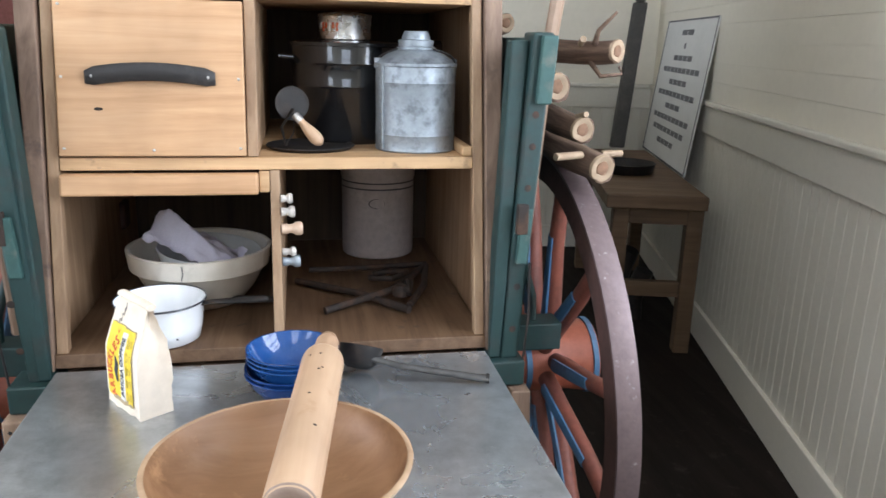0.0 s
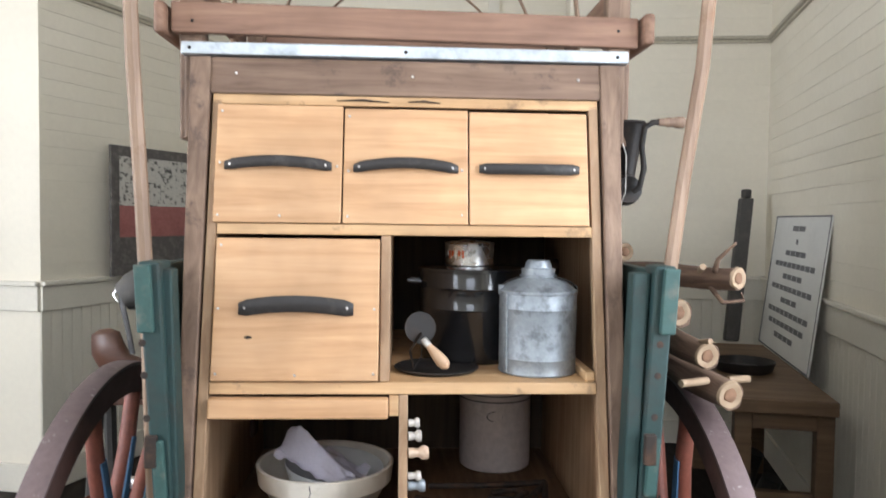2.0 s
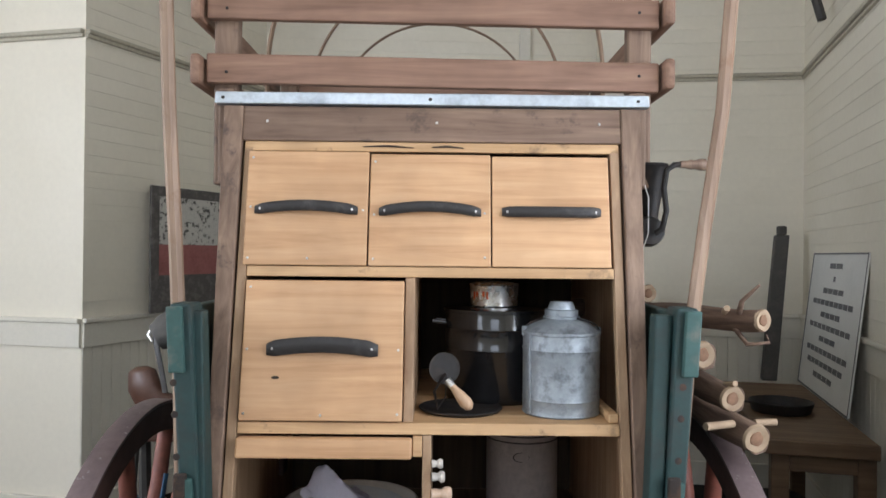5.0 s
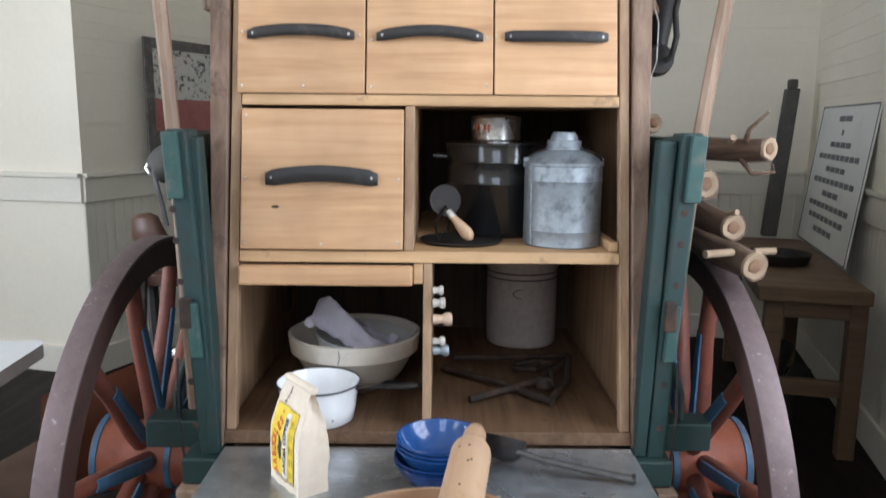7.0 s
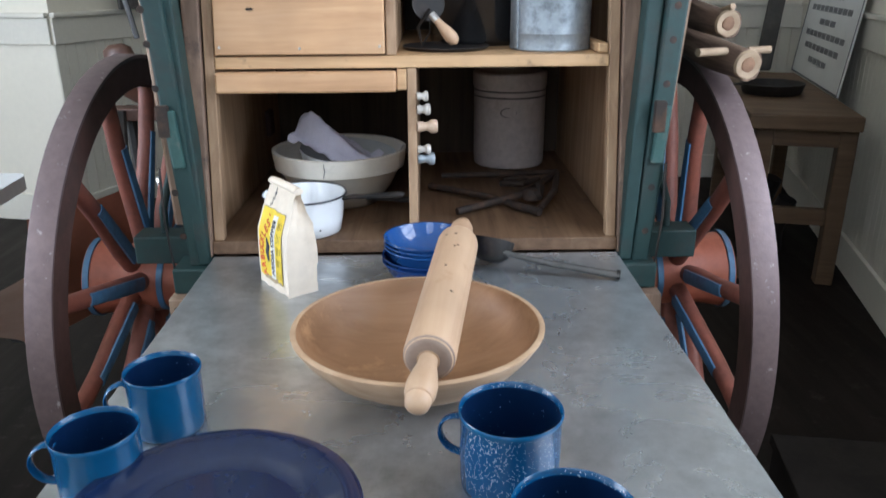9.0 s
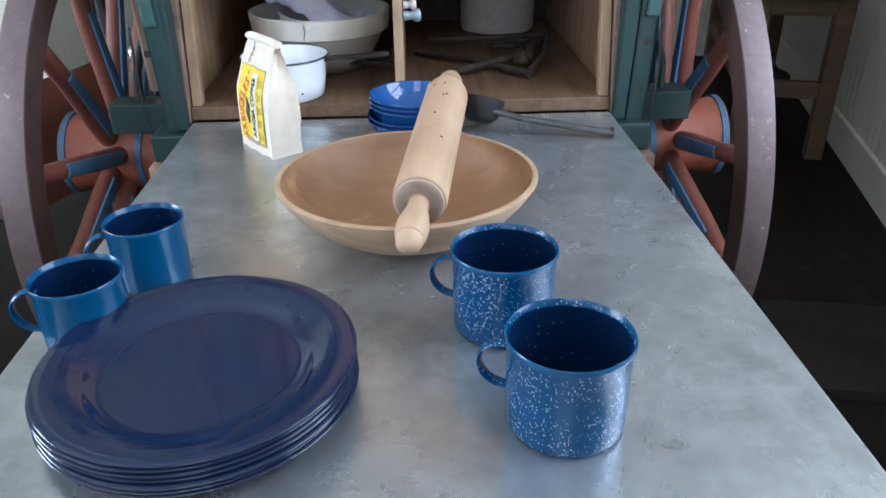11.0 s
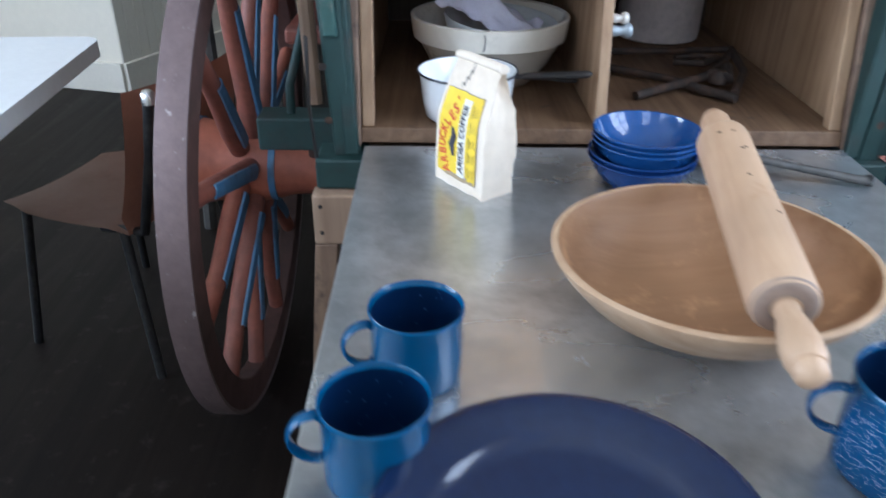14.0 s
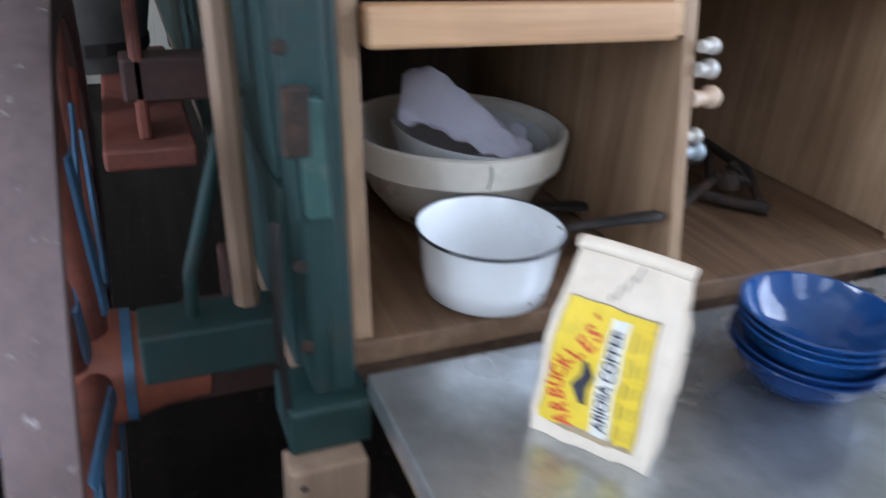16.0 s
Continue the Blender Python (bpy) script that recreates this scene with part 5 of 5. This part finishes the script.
# ---- beside the box ----
grinder = thing("coffee_grinder", "black iron coffee grinder with a crank, fixed to the box side", "coffee grinder", pose(0.456, 0.27, 1.52))
part("hopper", lathe([(0, 0.0), (0.018, 0.0), (0.022, 0.03), (0.04, 0.12), (0.043, 0.125), (0.04, 0.13), (0, 0.13)], 24, pose(0.045, 0.03, 0.03)), IRON, grinder, "", 40)
part("body", lathe([(0, -0.03), (0.03, -0.028), (0.036, 0), (0.03, 0.028), (0, 0.03)], 24, pose(0.04, 0.02, 0.005, 90, 0, 0)), IRON, grinder, "", 50)
part("plate", box(0.0, 0.010, -0.01, 0.07, -0.05, 0.15, 0.003), IRON, grinder)
crank = part("crank", sweep([(0.045, -0.02, 0.0), (0.058, -0.028, 0.01), (0.066, -0.03, 0.05), (0.060, -0.03, 0.10), (0.066, -0.03, 0.14), (0.083, -0.03, 0.152), (0.10, -0.03, 0.153)], 0.0065, 8), IRON, grinder, "curved iron crank", 50)
part("knob", lathe([(0, 0), (0.008, 0.001), (0.009, 0.016), (0.0115, 0.024), (0.010, 0.032), (0.0135, 0.045), (0.0135, 0.056), (0.008, 0.062), (0, 0.063)], 18, pose(0.095, -0.03, 0.153, 0, 90, 0)), FRAME_Z, crank, "worn turned wooden knob", 50)
part("wire", sweep([(0.012, -0.012, 0.14), (0.03, -0.016, 0.08), (0.03, -0.016, 0.0), (0.012, -0.012, -0.06)], 0.0015, 6), STEEL, grinder)


def log(tip, back, r, twigs, label):
    """A cut branch whose sawn end shows, with stubs of twigs."""
    a, b = Vector(tip), Vector(back)
    d = b - a
    t = thing("firewood_log", label, "log", Matrix.Translation(a) @ d.to_track_quat("Y", "Z").to_matrix().to_4x4(), "cut branches beside the wagon")
    n, k = 22, 14
    bm = bmesh.new()
    rings = []
    for i in range(k + 1):
        y = d.length * i / k
        cx, cz = 0.010 * noise.noise((y * 5, 1, r * 90)), 0.010 * noise.noise((y * 5, 9, r * 90))
        rings.append([bm.verts.new((cx + r * (1 + 0.22 * noise.noise((math.cos(q) * 1.6, math.sin(q) * 1.6, y * 7 + r * 50))) * math.cos(q), y, cz + r * (1 + 0.22 * noise.noise((math.cos(q) * 1.6, math.sin(q) * 1.6, y * 7 + r * 50))) * math.sin(q))) for q in [2 * math.pi * j / n for j in range(n)]])
    for p, q in zip(rings, rings[1:]):
        for j in range(n):
            bm.faces.new((p[j], p[(j + 1) % n], q[(j + 1) % n], q[j]))
    bm.faces.new(rings[-1])
    bm.faces.new(rings[0][::-1])
    part("bark", bm, BARK, t, "rough brown bark", 50)
    c = lathe([(0, -0.0005), (r * 0.42, -0.001), (r * 0.55, -0.004), (r * 0.9, -0.005), (r * 0.97, 0.002)], 22, Matrix.Rotation(radians(-90), 4, "X"), None, 0.12)
    part("cut_end", c, CUT_WOOD, t, "pale sawn end", 50)
    part("heartwood", lathe([(0, -0.0062), (r * 0.30, -0.006), (r * 0.46, -0.0045), (r * 0.5, -0.001)], 18, Matrix.Rotation(radians(-90), 4, "X"), None, 0.25), PITH, t, "brown heartwood", 50)
    for pts, rr, matl in twigs:
        part("twig", sweep(pts, [rr * (1 - 0.6 * i / (len(pts) - 1)) if matl is BARK else rr for i in range(len(pts))], 8), matl, t, "", 50)
    return t


log((0.655, 0.075, 1.105), (0.545, 0.62, 1.175), 0.030, [([(-0.03, 0.035, 0.02), (-0.10, 0.02, 0.022)], 0.008, CUT_WOOD), ([(0.02, 0.035, 0.02), (0.065, 0.03, 0.022)], 0.0075, CUT_WOOD)], "thick grey cut branch with two pegs, above the wheel")
log((0.612, 0.09, 1.182), (0.53, 0.62, 1.235), 0.027, [([(0.0, 0.03, 0.02), (0.0, -0.01, 0.034)], 0.006, CUT_WOOD)], "dark cut branch with a hollow pale end")
log((0.685, 0.12, 1.338), (0.40, 0.66, 1.325), 0.024, [([(-0.02, 0.04, 0.015), (-0.035, 0.02, 0.04), (-0.03, -0.02, 0.075)], 0.007, BARK), ([(-0.01, 0.06, -0.02), (-0.02, 0.02, -0.05), (0.01, -0.01, -0.045), (0.012, 0.0, -0.03)], 0.006, BARK), ([(-0.03, 0.07, 0.015), (-0.045, 0.05, 0.024)], 0.007, CUT_WOOD)], "brown cut branch with twigs and a pale sawn end")
log((0.565, 0.13, 1.265), (0.52, 0.65, 1.27), 0.029, [], "short cut branch with a pale sawn end")
log((0.468, 0.19, 1.388), (0.52, 0.75, 1.40), 0.020, [], "small cut branch beside the box")

# ---- the bench at the wall ----
BV = (BACK_R - NEAR_RIGHT).normalized()
BU = Vector((BV.y, -BV.x, 0))
bench = thing("wooden_bench", "plain wooden workbench against the wall", "bench", Matrix.Translation((1.33, 1.60, 0)) @ Matrix.Rotation(math.atan2(BU.y, BU.x), 4, "Z"))
part("benchtop", box(0, 0.43, 0, 1.45, 0.675, 0.735, 0.006), BENCH_WOOD, bench, "thick wooden bench top")
for x in (0.04, 0.36):
    for y in (0.05, 1.34):
        part("leg", box(x, x + 0.07, y, y + 0.07, 0, 0.674, 0.005), BENCH_WOOD, bench)
part("stretcher", box(0.11, 0.36, 0.07, 0.11, 0.26, 0.33, 0.004), BENCH_WOOD, bench)
part("stretcher", box(0.05, 0.09, 0.12, 1.34, 0.26, 0.33, 0.004), BENCH_WOOD, bench)
part("apron", box(0.11, 0.36, 0.05, 0.075, 0.60, 0.674, 0.003), BENCH_WOOD, bench)
for y in (0.5, 0.9):
    ob = smooth_by(mesh_ob("leather_boot", sweep([(0.0, 0, 0.0), (0.0, 0, 0.10), (0.02, 0, 0.16), (0.05, -0.02, 0.26)], [0.06, 0.055, 0.05, 0.045], 12), IRON), 50)
    ob.matrix_basis = Matrix.Translation((1.33, 1.60, 0)) @ Matrix.Rotation(math.atan2(BU.y, BU.x), 4, "Z") @ pose(0.24, y, 0.0)
    tagged(ob, "dark bundle on the floor under the bench", "bundle")

skillet = thing("iron_skillet", "black cast iron skillet on the wooden bench", "skillet", Matrix.Translation(Vector((1.33, 1.60, 0.7355)) + BU * 0.17 + BV * 0.60))
part("pan", lathe([(0, 0), (0.12, 0), (0.13, 0.006), (0.145, 0.05), (0.142, 0.052), (0.125, 0.012), (0, 0.008)], 44), IRON, skillet, "", 45)
part("handle", sweep([(-0.14, 0.0, 0.045), (-0.2, -0.02, 0.05), (-0.28, -0.04, 0.052)], [0.014, 0.011, 0.016], 10, None, (1, 0.5)), IRON, skillet, "", 50)

sign = thing("notice_board", "white notice board with dark lines of print, leaning on the wall", "sign", Matrix.Translation((2.15, 3.02, 0.737)) @ Matrix.Rotation(math.atan2(-BV.y, -BV.x), 4, "Z") @ pose(0, 0, 0, 83.5, 0, 0))
SW, SH = 1.08, 0.76
part("board", box(0, SW, 0, SH, -0.008, 0, 0.002), SIGN_WHITE, sign, "white board")
for a in ((0, SW, 0, 0.008), (0, SW, SH - 0.008, SH), (0, 0.008, 0.0085, SH - 0.0085), (SW - 0.008, SW, 0.0085, SH - 0.0085)):
    part("border", box(a[0], a[1], a[2], a[3], 0.0005, 0.003, 0), SIGN_INK, sign, "dark border")
rows = [(0.69, 0.26), (0.62, 0.05), (0.555, 0.42), (0.49, 0.82), (0.425, 0.40), (0.36, 0.84), (0.295, 0.34), (0.23, 0.84), (0.165, 0.74), (0.10, 0.40)]
for y, wd in rows:
    nw = max(1, int(wd / 0.09))
    for i in range(nw):
        x0 = SW / 2 - wd / 2 + wd * i / nw
        part("text_bar", box(x0, x0 + wd / nw - 0.014, y - 0.014, y + 0.014, 0.0005, 0.0015, 0), SIGN_INK, sign)

pole = thing("dark_pole", "dark square pole leaning in the corner on the bench", "pole", pose(0, 0, 0))
part("shaft", hexa([(1.93, 3.00, 0.737), (2.01, 2.98, 0.737), (2.02, 3.04, 0.737), (1.94, 3.06, 0.737)], [(2.05, 3.10, 1.60), (2.125, 3.08, 1.60), (2.135, 3.14, 1.60), (2.06, 3.16, 1.60)], 0.008), POLE_DARK, pole)
part("cap", box(2.065, 2.115, 3.09, 3.14, 1.6005, 1.655, 0.01), POLE_DARK, pole)

bracket = thing("wall_bracket", "dark iron bar on a bracket high on the wall", "bracket", pose(0, 0, 0))
part("bar", sweep([(2.02, 2.60, 2.86), (1.83, 1.80, 3.0)], 0.018, 8), POLE_DARK, bracket)
part("mount", sweep([(2.055, 2.58, 2.74), (2.03, 2.60, 2.86)], 0.025, 8), POLE_DARK, bracket)
part("mount", sweep([(1.90, 1.85, 2.99), (1.84, 1.87, 2.99)], 0.02, 8), POLE_DARK, bracket)

# ---- beyond the wheel ----
bundle = thing("leather_bundle", "rolled dark leather bundle hanging on the wagon side", "bundle", pose(-0.575, 0.30, 1.30))
part("roll", lathe([(0, -0.06), (0.03, -0.058), (0.042, -0.03), (0.045, 0.0), (0.04, 0.035), (0.026, 0.05), (0, 0.052)], 18, pose(0, 0, 0, 0, 60, 15), None, 0.2), POLE_DARK, bundle, "", 50)
part("strap", sweep([(-0.04, -0.02, 0.02), (-0.045, -0.03, -0.03), (-0.03, -0.03, -0.10), (-0.022, -0.028, -0.15)], 1.0, 8, None, (0.008, 0.003)), LEATHER, bundle, "", 50)
part("buckle", sweep([(-0.05, -0.02, 0.0), (-0.062, -0.026, -0.02), (-0.05, -0.03, -0.035)], 0.004, 6), STEEL, bundle, "", 50)

poster = thing("framed_poster", "framed poster with grey drawing and red band on the wall", "poster", Matrix.Translation((-1.615, 2.95, 1.105)) @ Matrix.Rotation(math.atan2(1.4, 0.63), 4, "Z") @ pose(0, 0, 0, 90, 0, 0))
part("frame", box(-0.06, 0.92, 0, 0.74, -0.012, 0.006, 0.004), POSTER_DARK, poster, "dark patterned border")
part("picture", box(0.0, 0.86, 0.40, 0.68, 0.0065, 0.0085, 0), POSTER_GREY, poster, "grey drawing")
part("band", box(0.0, 0.86, 0.22, 0.3995, 0.0065, 0.0085, 0), POSTER_RED, poster, "dull red band")
part("picture", box(0.0, 0.86, 0.06, 0.2195, 0.0065, 0.0085, 0), POSTER_DARK, poster)

saddle = smooth_by(mesh_ob("leather_saddle", sweep([(-0.10, 0, 0.13), (-0.098, 0, 0.115), (-0.09, 0, 0.06), (-0.06, 0, 0.0), (0.0, 0, -0.035), (0.08, 0, -0.045), (0.18, 0, -0.02)], [0.02, 0.042, 0.052, 0.056, 0.062, 0.07, 0.05], 16, None, (1.35, 0.75), (0, 0.2, 1)), SADDLE), 50)
saddle.matrix_basis = pose(-0.93, 1.25, 0.93, 0, 0, 10)
tagged(saddle, "worn brown leather saddle on a stand", "saddle")
stand = thing("saddle_stand", "dark wooden trestle under the saddle", "stand", pose(-0.94, 1.25, -0.06))
for dx, dy in ((-0.2, -0.15), (0.2, -0.15), (-0.2, 0.15), (0.2, 0.15)):
    part("leg", sweep([(dx * 0.6, dy, 0.06), (dx * 0.5, dy * 0.3, 0.90)], 0.022, 8), POLE_DARK, stand)
part("ridge", box(-0.2, 0.2, -0.04, 0.04, 0.86, 0.905, 0.005), SADDLE, stand)

ftable = thing("folding_table", "white laminate folding table with dark tube legs", "table", pose(-1.135, 0.74, 0, 0, 0, 4))
tp = bmesh.new()
corners = []
for cx, cy, a0 in ((-0.05, -0.05, 0), (-0.80, -0.05, 90), (-0.80, -1.75, 180), (-0.05, -1.75, 270)):
    for k in range(6):
        a = radians(a0 + 18 * k)
        corners.append((cx + 0.05 * math.cos(a), cy + 0.05 * math.sin(a)))
lo = [tp.verts.new((x, y, 0.70)) for x, y in corners]
hi = [tp.verts.new((x, y, 0.74)) for x, y in corners]
tp.faces.new(lo[::-1]), tp.faces.new(hi)
for i in range(len(lo)):
    j = (i + 1) % len(lo)
    tp.faces.new((lo[i], lo[j], hi[j], hi[i]))
part("tabletop", tp, TABLE_WHITE, ftable, "white rounded table top", 40)
for y in (-0.95, -1.62):
    part("leg_frame", sweep([(-0.14, y, 0.0), (-0.14, y, 0.69)], 0.014, 10), TUBE, ftable, "dark steel tube leg", 50)
    part("leg_frame", sweep([(-0.71, y, 0.0), (-0.71, y, 0.69)], 0.014, 10), TUBE, ftable, "dark steel tube leg", 50)
    part("cross_tube", sweep([(-0.14, y, 0.13), (-0.71, y, 0.13)], 0.011, 8), TUBE, ftable, "", 50)

chair = thing("shell_chair", "brown moulded chair with dark tube legs at the white table", "chair", pose(-1.10, 0.575, 0, 0, 0, 69) @ Matrix.Diagonal((1.06, 1.06, 1.0, 1)))
bm = bmesh.new()
n = 14
g = []
for i in range(n + 1):
    row = []
    for j in range(n + 1):
        s, t = -1 + 2 * i / n, j / n
        wd = 0.205 * (1 - 0.10 * t) * (1 - 0.22 * max(0, 0.15 - t) / 0.15)
        if t < 0.5:
            y = 0.20 - 0.40 * (t / 0.5)
            z = 0.400 - 0.012 * math.sin(math.pi * t / 0.5) + 0.012 * s * s - 0.02 * max(0, 0.1 - t) / 0.1
        else:
            q = (t - 0.5) / 0.5
            y = -0.20 - 0.075 * q - 0.012 * math.sin(math.pi * q)
            z = 0.400 + 0.335 * q ** 1.1
        row.append(bm.verts.new((s * wd, y + 0.03 * s * s * (t > 0.5), z)))
    g.append(row)
for i in range(n):
    for j in range(n):
        bm.faces.new((g[i][j], g[i][j + 1], g[i + 1][j + 1], g[i + 1][j]))
bmesh.ops.solidify(bm, geom=bm.faces[:], thickness=0.012)
part("seat_shell", bm, SHELL_BROWN, chair, "moulded brown seat and back", 50)
for sx in (-1, 1):
    part("leg", sweep([(sx * 0.20, 0.17, 0.0), (sx * 0.16, 0.13, 0.385)], 0.011, 10), TUBE, chair, "dark tube leg", 50)
    part("leg", sweep([(sx * 0.20, -0.21, 0.0), (sx * 0.16, -0.15, 0.385)], 0.011, 10), TUBE, chair, "dark tube leg", 50)
    part("back_tube", sweep([(sx * 0.165, -0.1, 0.387), (sx * 0.175, -0.225, 0.405), (sx * 0.19, -0.29, 0.60), (sx * 0.185, -0.31, 0.73)], 0.011, 10), TUBE, chair, "", 50)
    part("cap", lathe([(0, 0), (0.0135, 0), (0.0135, 0.022), (0.009, 0.028), (0, 0.029)], 12, pose(sx * 0.185, -0.31, 0.722)), CHROME, chair, "bright tube end", 50)

barrel = thing("water_barrel", "dark wooden barrel on the wagon side", "barrel", pose(-0.66, 1.15, 0.801))
part("barrel_body", lathe([(0, 0), (0.11, 0), (0.135, 0.14), (0.135, 0.2), (0.11, 0.34), (0, 0.34)], 20), POLE_DARK, barrel, "", 30)
for z, r in ((0.05, 0.122), (0.28, 0.125)):
    part("hoop", lathe([(r, z - 0.012), (r + 0.003, z - 0.012), (r + 0.003, z + 0.012), (r, z + 0.012)], 20), IRON, barrel)

carton = thing("storage_box", "dark brown cardboard box on the floor beside the table", "box", pose(1.02, 0.02, 0, 0, 0, -10))
CARD = paint("dark_card", (0.016, 0.013, 0.011), (0.011, 0.009, 0.008), 0.85, 6.0)
CARD.node_tree.nodes["Principled BSDF"].inputs["Specular IOR Level"].default_value = 0.12
part("body", box(-0.16, 0.16, -0.22, 0.12, 0.0, 0.16, 0.003), CARD, carton)
part("lid", box(-0.168, 0.168, -0.228, 0.128, 0.1605, 0.19, 0.003), CARD, carton, "loose flat lid")
